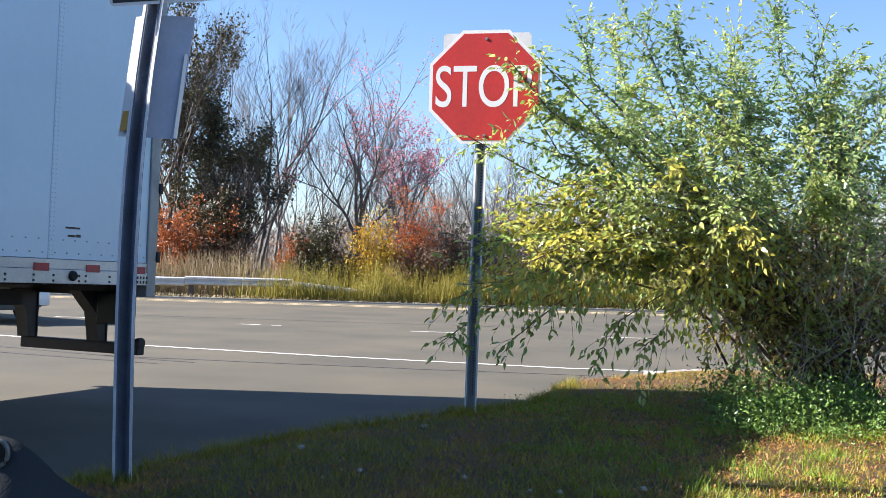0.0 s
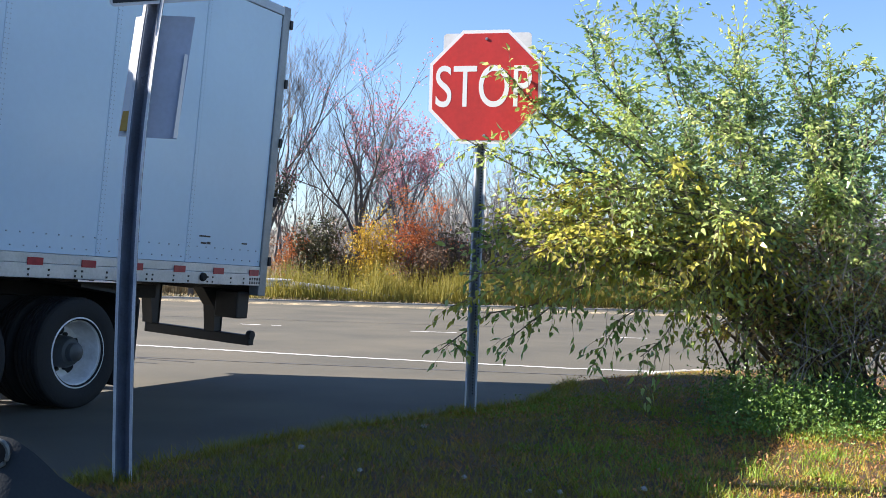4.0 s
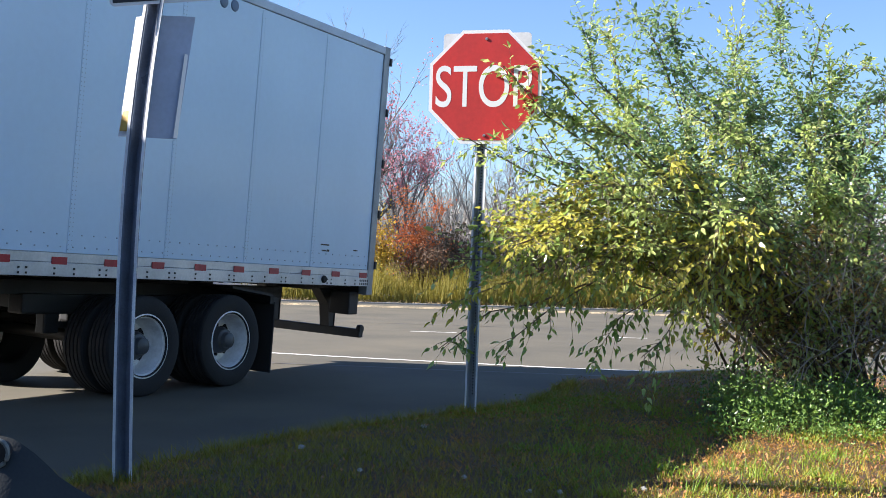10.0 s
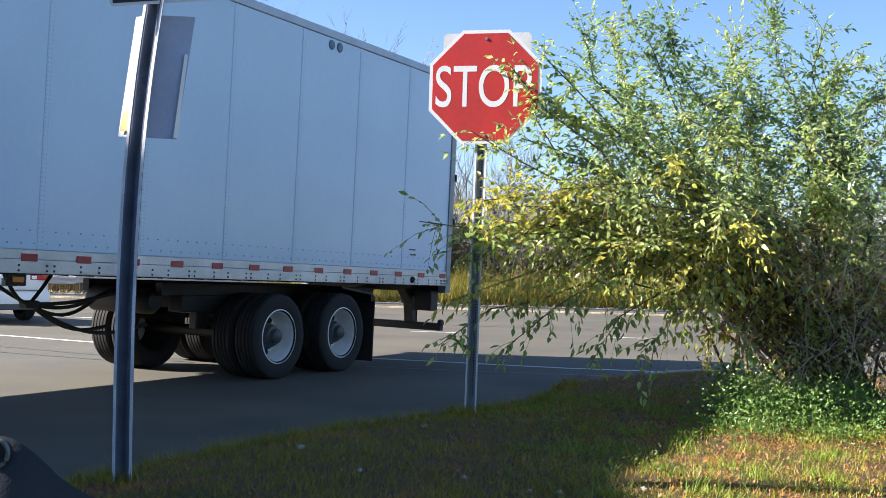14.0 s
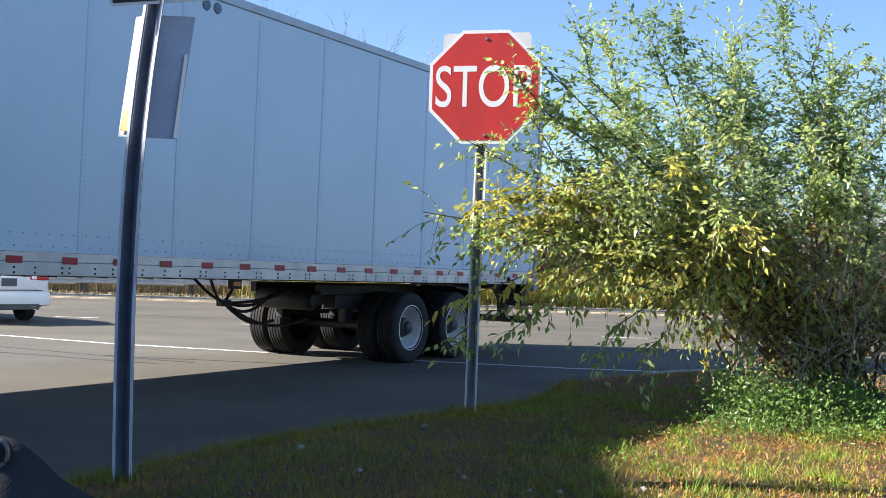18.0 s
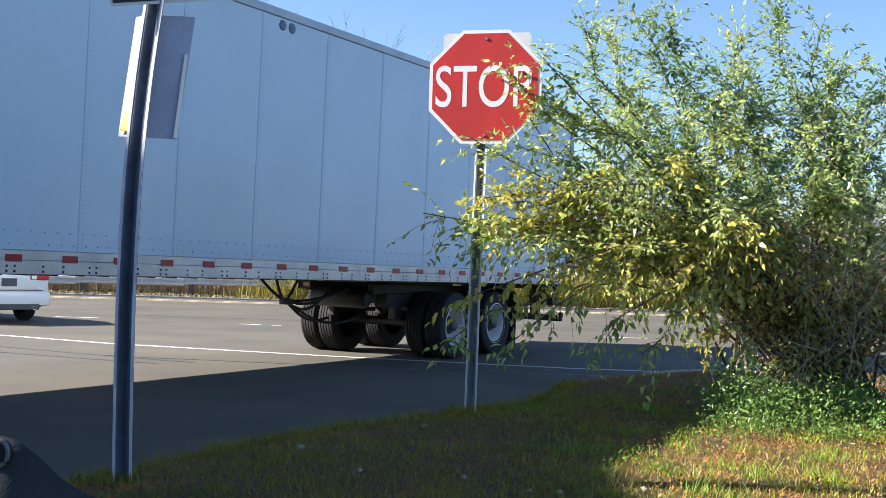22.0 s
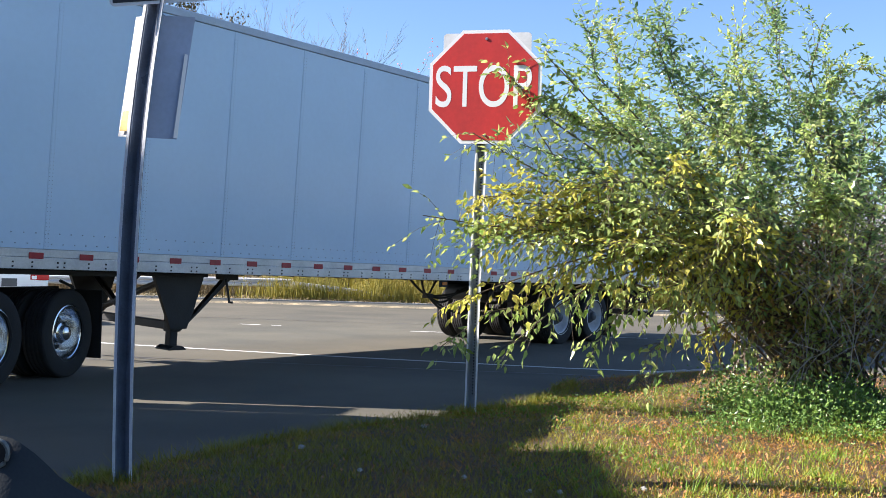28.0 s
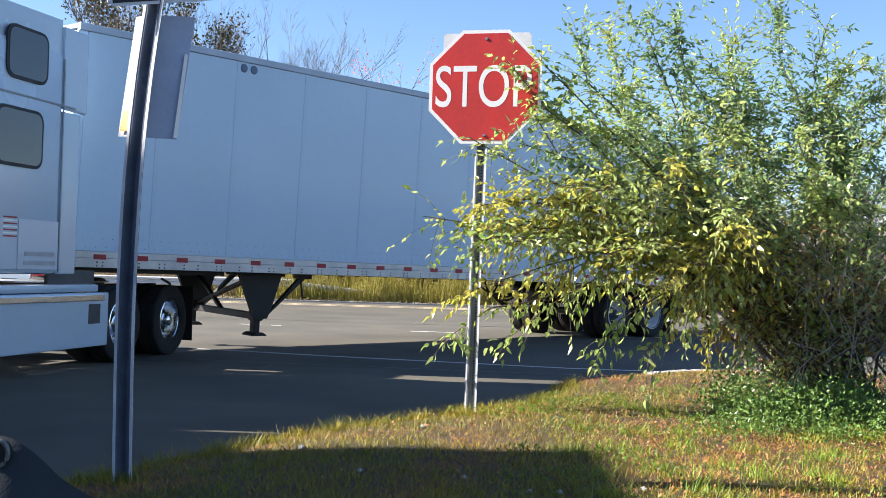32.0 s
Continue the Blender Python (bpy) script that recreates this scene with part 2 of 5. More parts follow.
# ---- leaves, twigs ----
def leaf_quads(rng, centres, length, width, droop=0.3, up=0.4, oval=False):
    """Pointed, folded leaves: one bent quad for each centre."""
    n = len(centres)
    c = np.asarray(centres, float)
    d = rng.normal(size=(n, 3))
    d[:, 2] -= droop
    d /= np.linalg.norm(d, axis=1)[:, None]
    q = rng.normal(size=(n, 3))
    q[:, 2] += up
    s = np.cross(d, q)
    s /= np.linalg.norm(s, axis=1)[:, None] + 1e-9
    nn = np.cross(s, d)
    ln = (length * rng.uniform(0.6, 1.25, n))[:, None]
    wd = (width * rng.uniform(0.7, 1.2, n))[:, None]
    if not oval:
        out = np.empty((n, 4, 3))
        out[:, 0] = c
        out[:, 1] = c + d * ln * 0.45 + s * wd * 0.5 + nn * wd * 0.18
        out[:, 2] = c + d * ln - nn * ln * 0.08
        out[:, 3] = c + d * ln * 0.45 - s * wd * 0.5 + nn * wd * 0.18
        return out
    out = np.empty((n, 6, 3))
    out[:, 0] = c
    out[:, 1] = c + d * ln * 0.25 + s * wd * 0.46 + nn * wd * 0.15
    out[:, 2] = c + d * ln * 0.68 + s * wd * 0.40 + nn * wd * 0.10
    out[:, 3] = c + d * ln - nn * ln * 0.10
    out[:, 4] = c + d * ln * 0.68 - s * wd * 0.40 + nn * wd * 0.10
    out[:, 5] = c + d * ln * 0.25 - s * wd * 0.46 + nn * wd * 0.15
    return out


def spray_quads(rng, bases, dirs, ups, length, width):
    """Pointed oval leaves that stand on their twig in a given direction, faces turned up."""
    c, d, q = np.asarray(bases, float), np.asarray(dirs, float), np.asarray(ups, float)
    n = len(c)
    d /= np.linalg.norm(d, axis=1)[:, None]
    s = np.cross(d, q)
    s /= np.linalg.norm(s, axis=1)[:, None] + 1e-9
    nn = np.cross(s, d)
    ln = (length * rng.uniform(0.6, 1.25, n))[:, None]
    wd = (width * rng.uniform(0.75, 1.2, n))[:, None]
    out = np.empty((n, 6, 3))
    out[:, 0] = c
    out[:, 1] = c + d * ln * 0.28 + s * wd * 0.46 + nn * wd * 0.15
    out[:, 2] = c + d * ln * 0.62 + s * wd * 0.36 + nn * wd * 0.10
    out[:, 3] = c + d * ln - nn * ln * 0.16
    out[:, 4] = c + d * ln * 0.62 - s * wd * 0.36 + nn * wd * 0.10
    out[:, 5] = c + d * ln * 0.28 - s * wd * 0.46 + nn * wd * 0.15
    return out


def blade_quads(rng, roots, height, width, lean=0.35):
    """Grass blades: a narrow quad that leans."""
    r = np.asarray(roots, float)
    n = len(r)
    a = rng.uniform(0, 2 * np.pi, n)
    h = height * rng.uniform(0.45, 1.25, n)
    l = lean * h * rng.uniform(0.2, 1.4, n)
    b = rng.uniform(0, 2 * np.pi, n)
    w = np.stack([np.cos(a), np.sin(a), np.zeros(n)], 1) * (width * 0.5)
    tip = r + np.stack([np.cos(b) * l, np.sin(b) * l, h], 1)
    out = np.empty((n, 4, 3))
    out[:, 0], out[:, 1], out[:, 2], out[:, 3] = r - w, r + w, tip + w * 0.15, tip - w * 0.15
    return out


def bend(p, q, sag, n=7, rng=None, wob=0.0):
    """Points of a limb from p to q that rises first and sags by its weight."""
    p, q = Vector(p), Vector(q)
    pts = []
    for i in range(n):
        s = i / (n - 1)
        w = p.lerp(q, s) + Vector((0, 0, sag * math.sin(math.pi * s)))
        if rng is not None and 0 < i:
            w += Vector(rng.normal(size=3)) * wob * s
        pts.append(w)
    return pts


# ---- ground, road, verges ----
def sheet(name, pts, z, material, label, cat, kind="structure", parent=None):
    g = Geo().add([(x, y, z) for x, y in pts], [tuple(range(len(pts)))])
    ob = part(name, g, material, parent, loose=True)
    return tagged(ob, label, cat, kind=kind)


sheet("ground", [(-700, -500), (700, -500), (700, 900), (-700, 900)], -0.06, M["far_soil"], "brown autumn ground reaching to the horizon", "ground")
sheet("road", [(-160, -40), (160, -40), (160, 50), (-160, 50)], 0.0, M["asphalt"], "worn grey asphalt of a wide road junction", "road")


def strip(name, p, q, w, material, label, z=0.006):
    p, q = Vector((*p, z)), Vector((*q, z))
    s = (q - p).cross(Vector((0, 0, 1))).normalized() * (w / 2)
    g = Geo().add([p - s, q - s, q + s, p + s], [(0, 1, 2, 3)])
    return tagged(part(name, g, material, None, loose=True), label, "road marking", kind="structure")


strip("edge_line", (-16.5, 22.6), (-5.0, 16.95), 0.14, M["line"], "worn white edge line on the asphalt")
strip("edge_line", (-5.0, 16.95), (-1.53, 15.85), 0.13, M["line"], "worn white edge line on the asphalt")
strip("edge_line", (-1.53, 15.85), (1.71, 15.05), 0.12, M["line"], "worn white edge line on the asphalt")
strip("edge_line", (1.71, 15.05), (22.0, 13.4), 0.11, M["line"], "worn white edge line on the asphalt")
for k in range(-4, 9):
    x0 = -0.62 + 3.92 * k
    if k == -1:
        strip("lane_dash", (x0 + 0.25, 23.35), (x0 + 0.72, 23.3), 0.13, M["line"], "short broken white lane dash")
        strip("lane_dash", (x0 + 0.95, 23.27), (x0 + 1.17, 23.25), 0.12, M["line"], "short broken white lane dash")
    else:
        yy = 22.58 if k >= 0 else 23.4 - 0.7 * (k + 1)
        strip("lane_dash", (x0, yy), (x0 + 0.95, yy), 0.13, M["line"], "short white lane dash on the asphalt")
strip("shoulder_line", (-60, 36.2), (60, 36.2), 0.26, M["yellow_line"], "faded yellow line along the far side of the road")
strip("shoulder_line", (-60, 35.2), (60, 35.5), 0.20, M["yellow_line"], "faded yellow line along the far side of the road")

# dark sealed cracks and tyre scuffs
rng = np.random.default_rng(5)
TAR = mat("tar_seal", (0.08, 0.075, 0.07), 0.6, var=0.3, scale=4)
for (a, b, c) in (((-7.2, 16.4), (-5.4, 15.3), (-3.2, 14.3)), ((-7.4, 15.6), (-5.2, 14.6), (-3.6, 14.0)), ((-4.6, 14.9), (0.0, 14.2), (3.5, 14.0)), ((-9, 26.0), (0, 25.2), (12, 25.6))):
    g = Geo()
    last = None
    for i in range(25):
        s = i / 24
        x = (1 - s) ** 2 * a[0] + 2 * s * (1 - s) * b[0] + s * s * c[0]
        y = (1 - s) ** 2 * a[1] + 2 * s * (1 - s) * b[1] + s * s * c[1] + rng.normal() * 0.015
        w = 0.025 + 0.02 * rng.random()
        cur = ((x, y - w, 0.004), (x, y + w, 0.004))
        if last:
            g.add([last[0], cur[0], cur[1], last[1]], [(0, 1, 2, 3)])
        last = cur
    tagged(part("sealed_crack", g, TAR, None, loose=True), "dark tar-sealed crack in the asphalt", "crack", kind="structure")

# near grass corner, slightly domed, with its edge
VERGE = [(-4.6, -6.0), (-3.6, 0.0), (-2.9, 3.5), (-2.25, 5.4), (-1.71, 6.63), (-1.25, 7.5), (-0.75, 8.3), (-0.07, 9.05), (0.45, 9.6), (0.82, 10.2), (1.08, 11.0), (1.38, 12.2),
         (2.15, 13.0), (3.24, 14.0), (4.6, 14.2), (7.0, 13.9), (12.0, 13.3), (26.0, 12.0), (60.0, 8.0), (60.0, -12.0), (6.0, -12.0)]
HUB = Vector((5.0, 6.0))


def edge_distance(x, y):
    best = 99.0
    for (ax, ay), (bx, by) in zip(VERGE, VERGE[1:]):
        dx, dy = bx - ax, by - ay
        s = max(0, min(1, ((x - ax) * dx + (y - ay) * dy) / (dx * dx + dy * dy)))
        best = min(best, math.hypot(x - ax - s * dx, y - ay - s * dy))
    return best


def verge_z(x, y):
    d = min(1.0, edge_distance(x, y) / 1.6)
    n = noise.noise(Vector((x * 0.6, y * 0.6, 0.3))) * 0.035 + noise.noise(Vector((x * 2.3, y * 2.3, 4.0))) * 0.012
    return 0.10 + 0.11 * d * (2 - d) + n * d


def in_verge(x, y):
    c = False
    for (ax, ay), (bx, by) in zip(VERGE, VERGE[1:] + VERGE[:1]):
        if (ay > y) != (by > y) and x < (bx - ax) * (y - ay) / (by - ay) + ax:
            c = not c
    return c


g = Geo()
ring = []
for (ax, ay), (bx, by) in zip(VERGE, VERGE[1:] + VERGE[:1]):
    n = max(1, min(14, int(math.hypot(bx - ax, by - ay) / 0.35)))
    ring += [(ax + (bx - ax) * i / n, ay + (by - ay) * i / n) for i in range(n)]
levels = [0.0, 0.15, 0.3, 0.42, 0.54, 0.64, 0.72, 0.79, 0.85, 0.9, 0.94, 0.97, 0.99, 1.0]
vs, fs = [], []
for s in levels:
    for (x, y) in ring:
        px, py = HUB.x + (x - HUB.x) * s, HUB.y + (y - HUB.y) * s
        vs.append((px, py, verge_z(px, py)))
for (x, y) in ring:
    vs.append((x, y, -0.05))
n = len(ring)
for i in range(len(levels)):
    for k in range(n):
        fs.append((i * n + k, i * n + (k + 1) % n, (i + 1) * n + (k + 1) % n, (i + 1) * n + k))
g.add(vs, fs)
tagged(part("grass_verge", g, M["soil"], None, smooth=True, loose=True), "earth of a rounded grass corner beside the road", "verge", kind="structure")

# pale kerb along the road side of the corner
kerb = thing("kerb", "pale worn concrete kerb round the grass corner", "kerb", kind="structure")
pts = [(2.6, 13.41), (3.24, 14.0), (4.6, 14.2), (7.0, 13.9), (9.5, 13.6), (12.0, 13.3)]
for p, q in zip(pts, pts[1:]):
    d = Vector((q[0] - p[0], q[1] - p[1], 0))
    m = Matrix.Translation((p[0], p[1], 0)) @ Matrix.Rotation(math.atan2(d.y, d.x), 4, "Z")
    part("kerbstone", Geo().box((0.006, -0.02, -0.03), (d.length - 0.006, 0.15, 0.12), 0.02), M["concrete"], kerb, m=m)

# far verge and its kerb
g = Geo()
vs, fs = [], []
xs = [-300, -120] + list(range(-60, 64, 4)) + [120, 300]
ys = [38.6, 39.4, 41, 44, 48, 54, 62, 75, 110, 400]
for j, y in enumerate(ys):
    for x in xs:
        yy = y + (0.05 * x if y < 60 and abs(x) <= 60 else 0)
        vs.append((x, yy, 0.04 + 0.02 * min(30, y - 38.6) + (0.15 * noise.noise(Vector((x * 0.2, y * 0.2, 0))) if j > 1 else 0)))
for j in range(len(ys) - 1):
    for i in range(len(xs) - 1):
        a = j * len(xs) + i
        fs.append((a, a + 1, a + len(xs) + 1, a + len(xs)))
g.add(vs, fs)
tagged(part("far_verge", g, M["far_soil"], None, smooth=True, loose=True), "rough earth bank behind the road", "verge", kind="structure")
fk = thing("far_kerb", "low pale kerb along the far side of the road", "kerb", kind="structure")
for i in range(-30, 30):
    x = i * 2.0
    part("kerbstone", Geo().box((x + 0.01, 38.45 + 0.05 * x, -0.03), (x + 1.99, 38.62 + 0.05 * x, 0.06)), M["concrete"], fk)

# plain building out of view beside the junction, added only to shade the near lawn
M["brick_plain"] = mat("plain_brick", (0.30, 0.17, 0.12), 0.85, col2=(0.20, 0.11, 0.08), scale=1.5, fine=20, bump=0.3)
shade_block = thing("shade_building", "unseen building added beside the junction to shade the lawn", "building", m=Matrix.Translation((-15.0, 7.3, 0)))
part("wall", Geo().box((-12, -40, -0.05), (0, 0, 10.3)), M["brick_plain"], shade_block)
# lower block, added to shade the asphalt left of the lawn
part("shade_annex", Geo().box((0.11, -40, -0.05), (6.0, 1.5, 5.1)), M["brick_plain"], shade_block)
part("roof_edge", Geo().box((-12.1, -40.1, 10.3), (0.1, 0.1, 10.45), 0.02), M["concrete"], shade_block)


# ---- the lorry: trailer ----
# trailer space: x forward from its rear, y to its left side (0 at the side wall), z up
TL, TW, ZTOP, ZFLOOR = 15.80, 2.55, 4.17, 1.13
trailer = thing("semi_trailer", "long white box semi-trailer with red reflector patches backing over the road", "trailer")
box_z0, box_z1 = 1.34, 4.07
seams = [0.10 + 1.21 * i for i in range(13)] + [TL - 0.12]
for a, b in zip(seams, seams[1:]):
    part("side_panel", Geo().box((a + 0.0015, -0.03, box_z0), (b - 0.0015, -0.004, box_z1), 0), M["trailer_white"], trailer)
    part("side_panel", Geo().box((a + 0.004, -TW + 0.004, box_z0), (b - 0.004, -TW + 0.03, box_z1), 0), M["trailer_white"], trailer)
for a in seams[1:-1]:
    part("seam_post", Geo().box((a - 0.03, -0.02, box_z0), (a + 0.03, 0.001, box_z1), 0.0008), M["trailer_white"], trailer)
g = Geo()
for a in seams[1:-1]:
    for i in range(66):
        for dx in (-0.018, 0.018):
            z = box_z0 + 0.03 + i * 0.04
            g.box((a + dx - 0.004, 0.0, z - 0.004), (a + dx + 0.004, 0.003, z + 0.004))
for i in range(int(TL / 0.14)):
    for z in (1.39, 1.50):
        u = 0.14 + i * 0.14 + (0.05 if z > 1.45 else 0.0)
        g.box((u - 0.006, -0.004, z - 0.006), (u + 0.006, 0.003, z + 0.006))
tagged(part("rivets", g, mat("dull_rivet", (0.34, 0.42, 0.50), 0.5, var=0.3), trailer, loose=True), "rows of small dull rivets", kind="stuff")
part("bottom_rail", Geo().box((0.06, -0.05, ZFLOOR), (TL - 0.05, 0.012, 1.25), 0.006), M["alu"], trailer, "bare aluminium side rail")
part("rail_lip", Geo().box((0.06, -0.05, 1.253), (TL - 0.05, 0.006, 1.335), 0.004), M["alu"], trailer)
part("bottom_rail", Geo().box((0.06, -TW - 0.012, ZFLOOR), (TL - 0.05, -TW + 0.05, 1.33), 0.006), M["alu"], trailer)
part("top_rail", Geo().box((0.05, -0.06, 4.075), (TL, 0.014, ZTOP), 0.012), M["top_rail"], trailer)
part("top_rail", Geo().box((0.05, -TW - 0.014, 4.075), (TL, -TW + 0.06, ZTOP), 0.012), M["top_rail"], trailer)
part("roof", Geo().box((0.05, -TW + 0.061, 4.11), (TL - 0.01, -0.061, ZTOP - 0.008)), M["trailer_white"], trailer)
part("front_wall", Geo().box((TL - 0.05, -TW + 0.03, 1.25), (TL + 0.03, -0.03, 4.07), 0.02), M["trailer_white"], trailer)
part("front_corner_post", Geo().box((TL - 0.12, -0.05, 1.25), (TL + 0.02, 0.004, 4.074), 0.02), M["trailer_white"], trailer)
part("front_corner_post", Geo().box((TL - 0.12, -TW - 0.004, 1.25), (TL + 0.02, -TW + 0.05, 4.074), 0.02), M["trailer_white"], trailer)
for i in range(26):
    u = 0.2065 + 0.6055 * i
    part("reflector", Geo().box((u - 0.085, 0.010, 1.235), (u + 0.085, 0.0155, 1.30), 0.002), M["red_tape"], trailer)
g = Geo()
for i in range(int(TL / 0.3)):
    for dx, z in ((0.0, 1.20), (0.0, 1.155), (0.08, 1.20), (0.08, 1.155)):
        if (i * 7 + int(dx * 100)) % 3:
            g.box((0.3 + i * 0.3 + dx - 0.009, 0.01, z - 0.009), (0.3 + i * 0.3 + dx + 0.009, 0.018, z + 0.009))
for i in range(5):
    for z in (1.16, 1.20):
        g.box((0.09 + i * 0.042, 0.01, z - 0.013), (0.108 + i * 0.042, 0.0165, z + 0.013))
tagged(part("rail_bolts", g, M["chassis"], trailer, loose=True), "small dark bolt heads along the rail", kind="stuff")
REAR = mat("rear_frame_steel", (0.28, 0.30, 0.32), 0.45, metal=0.3, var=0.3, scale=4, fine=40)
# rear frame, doors
for y0 in (-0.11, -TW):
    part("rear_post", Geo().box((-0.03, y0, 1.02), (0.10, y0 + 0.125, 4.18), 0.012), REAR, trailer, "dull grey steel corner post")
for i in range(5):
    z = 1.35 + i * 0.65
    part("hinge", Geo().box((-0.07, -0.08, z), (-0.02, 0.03, z + 0.1), 0.01), M["chassis"], trailer)
part("rear_header", Geo().box((-0.02, -TW + 0.13, 4.03), (0.08, -0.13, 4.18), 0.01), M["alu"], trailer)
part("rear_sill", Geo().box((-0.03, -TW + 0.13, 1.02), (0.08, -0.13, 1.22), 0.01), M["chassis"], trailer)
for y0, y1 in ((-1.27, -0.14), (-TW + 0.14, -1.28)):
    d = part("rear_door", Geo().box((-0.015, y0, 1.225), (0.03, y1, 4.025), 0.008), M["trailer_white"], trailer)
    for yy in (y0 + 0.25, y1 - 0.25):
        part("lock_rod", Geo().tube([(-0.04, yy, 1.2), (-0.04, yy, 4.0)], 0.014, 8), M["steel"], d, smooth=True)
# floor beams
part("floor_deck", Geo().box((0.1, -TW + 0.06, 1.16), (TL - 0.1, -0.06, 1.24)), M["chassis"], trailer)
for i in range(50):
    u = 0.35 + i * 0.300
    part("cross_beam", Geo().box((u, -TW + 0.08, 1.115), (u + 0.05, -0.08, 1.158)), M["chassis"], trailer)
for y in (-0.75, -1.85):
    part("slider_rail", Geo().box((0.9, y - 0.05, 0.92), (5.1, y + 0.05, 1.058), 0.006), M["chassis"], trailer)
# bogie
AX = (2.62, 3.89)
part("bogie_frame", Geo().box((1.75, -1.92, 0.74), (4.85, -1.72, 0.93), 0.02).box((1.75, -0.84, 0.74), (4.85, -0.64, 0.93), 0.02).box((1.8, -1.9, 0.78), (1.95, -0.66, 0.9)).box((4.6, -1.9, 0.78), (4.75, -0.66, 0.9)), M["chassis"], trailer)
for u in AX:
    part("axle", Geo().tube([(u, -0.5, 0.487), (u, -TW + 0.5, 0.487)], 0.065, 12), M["chassis"], trailer, smooth=True)
    for y in (-0.74, -1.82):
        part("leaf_spring", Geo().box((u - 0.5, y - 0.04, 0.60), (u + 0.5, y + 0.04, 0.66), 0.01), M["chassis"], trailer)
        part("spring_hanger", Geo().box((u + 0.48, y - 0.06, 0.55), (u + 0.66, y + 0.06, 0.80), 0.02), M["chassis"], trailer)
part("air_tank", Geo().lathe([(0.0, -1.75), (0.1, -1.74), (0.14, -1.68), (0.14, -0.85), (0.1, -0.79), (0.0, -0.78)], 20, "y", (5.1, 0, 0.85)), M["chassis"], trailer, smooth=True)
part("mudflap", Geo().box((1.86, -0.72, 0.12), (1.885, -0.05, 0.92), 0.006), M["rubber"], trailer)
part("mudflap", Geo().box((1.86, -TW + 0.05, 0.12), (1.885, -TW + 0.72, 0.92), 0.006), M["rubber"], trailer)
part("mudflap_bracket", Geo().box((1.89, -TW + 0.06, 0.90), (1.95, -0.06, 0.98)), M["chassis"], trailer)
part("wheel_guard", Geo().prism([(1.852, 0.84), (1.852, 0.95), (1.93, 1.01), (2.62, 1.085), (2.62, 1.06), (1.96, 0.985)], 0.62, Matrix.Translation((0, -0.68, 0))), M["chassis"], trailer)
# rear guard: a low bar on two gusset plates, its near end turned up
for y in (-0.62, -1.50):
    part("guard_upright", Geo().prism([(0.06, 0.585), (0.16, 0.585), (0.17, 0.66), (0.21, 0.86), (0.42, 1.06), (0.06, 1.06)], 0.14, Matrix.Translation((0, y, 0))), M["chassis"], trailer)
    part("upright_flange", Geo().box((0.045, y - 0.01, 0.56), (0.062, y + 0.15, 1.05), 0.004), M["chassis"], trailer)
part("guard_bar", Geo().box((0.02, -1.50, 0.475), (0.12, -0.04, 0.585), 0.014), M["chassis"], trailer)
part("guard_end", Geo().lathe([(0.0, -0.03), (0.05, -0.028), (0.055, 0.0), (0.05, 0.028), (0.0, 0.03)], 16, "y", (0.07, -0.06, 0.585)), M["chassis"], trailer, smooth=True)
part("lamp_box", Geo().box((0.05, -0.43, 0.76), (0.26, -0.13, 1.05), 0.02), M["chassis"], trailer)
part("lamp_box_bracket", Geo().box((0.08, -0.50, 0.96), (0.12, -0.44, 1.05), 0.006), M["steel"], trailer)
part("rail_grommet", Geo().lathe([(0.0, 0.03), (0.035, 0.03), (0.045, 0.015), (0.045, 0.0)], 14, "y", (1.06, 0.012, 1.20)), M["rubber"], trailer, smooth=True)
# landing gear: boxed legs behind broad gussets, tied by a low bar and diagonals
LU = 12.55
for y in (-0.42, -2.1):
    part("landing_leg", Geo().box((LU - 0.075, y - 0.07, 0.40), (LU + 0.075, y + 0.07, 1.12), 0.012), M["chassis"], trailer)
    part("inner_leg", Geo().box((LU - 0.055, y - 0.05, 0.21), (LU + 0.055, y + 0.05, 0.41), 0.008), M["chassis"], trailer)
    part("landing_foot", Geo().prism([(LU - 0.13, 0.185), (LU + 0.13, 0.185), (LU + 0.12, 0.205), (LU + 0.06, 0.235), (LU - 0.06, 0.235), (LU - 0.12, 0.205)], 0.26, Matrix.Translation((0, y - 0.13, 0))), M["chassis"], trailer)
    part("leg_gusset", Geo().prism([(LU - 0.12, 0.44), (LU + 0.12, 0.44), (LU + 0.20, 0.62), (LU + 0.44, 1.13), (LU - 0.36, 1.13), (LU - 0.20, 0.62)], 0.05, Matrix.Translation((0, y + 0.075, 0))), M["chassis"], trailer)
    part("gusset_flange", Geo().box((LU - 0.40, y - 0.10, 1.07), (LU + 0.50, y + 0.14, 1.112), 0.008), M["chassis"], trailer)
    part("leg_brace", Geo().prism([(LU - 0.08, 0.40), (LU - 0.16, 0.46), (LU - 0.92, 1.10), (LU - 0.80, 1.10)], 0.07, Matrix.Translation((0, y - 0.02, 0))), M["chassis"], trailer)
    part("brace_plate", Geo().box((LU - 0.95, y - 0.06, 1.04), (LU - 0.70, y + 0.09, 1.112), 0.008), M["chassis"], trailer)
part("cross_tube", Geo().box((LU - 0.05, -2.1, 0.42), (LU + 0.05, -0.42, 0.52), 0.01), M["chassis"], trailer)
part("cross_brace", Geo().tube([(LU, -0.42, 1.08), (LU, -2.1, 0.48)], 0.04, 8), M["chassis"], trailer)
part("cross_brace", Geo().tube([(LU, -1.26, 0.48), (LU, -2.1, 1.08)], 0.04, 8), M["chassis"], trailer)
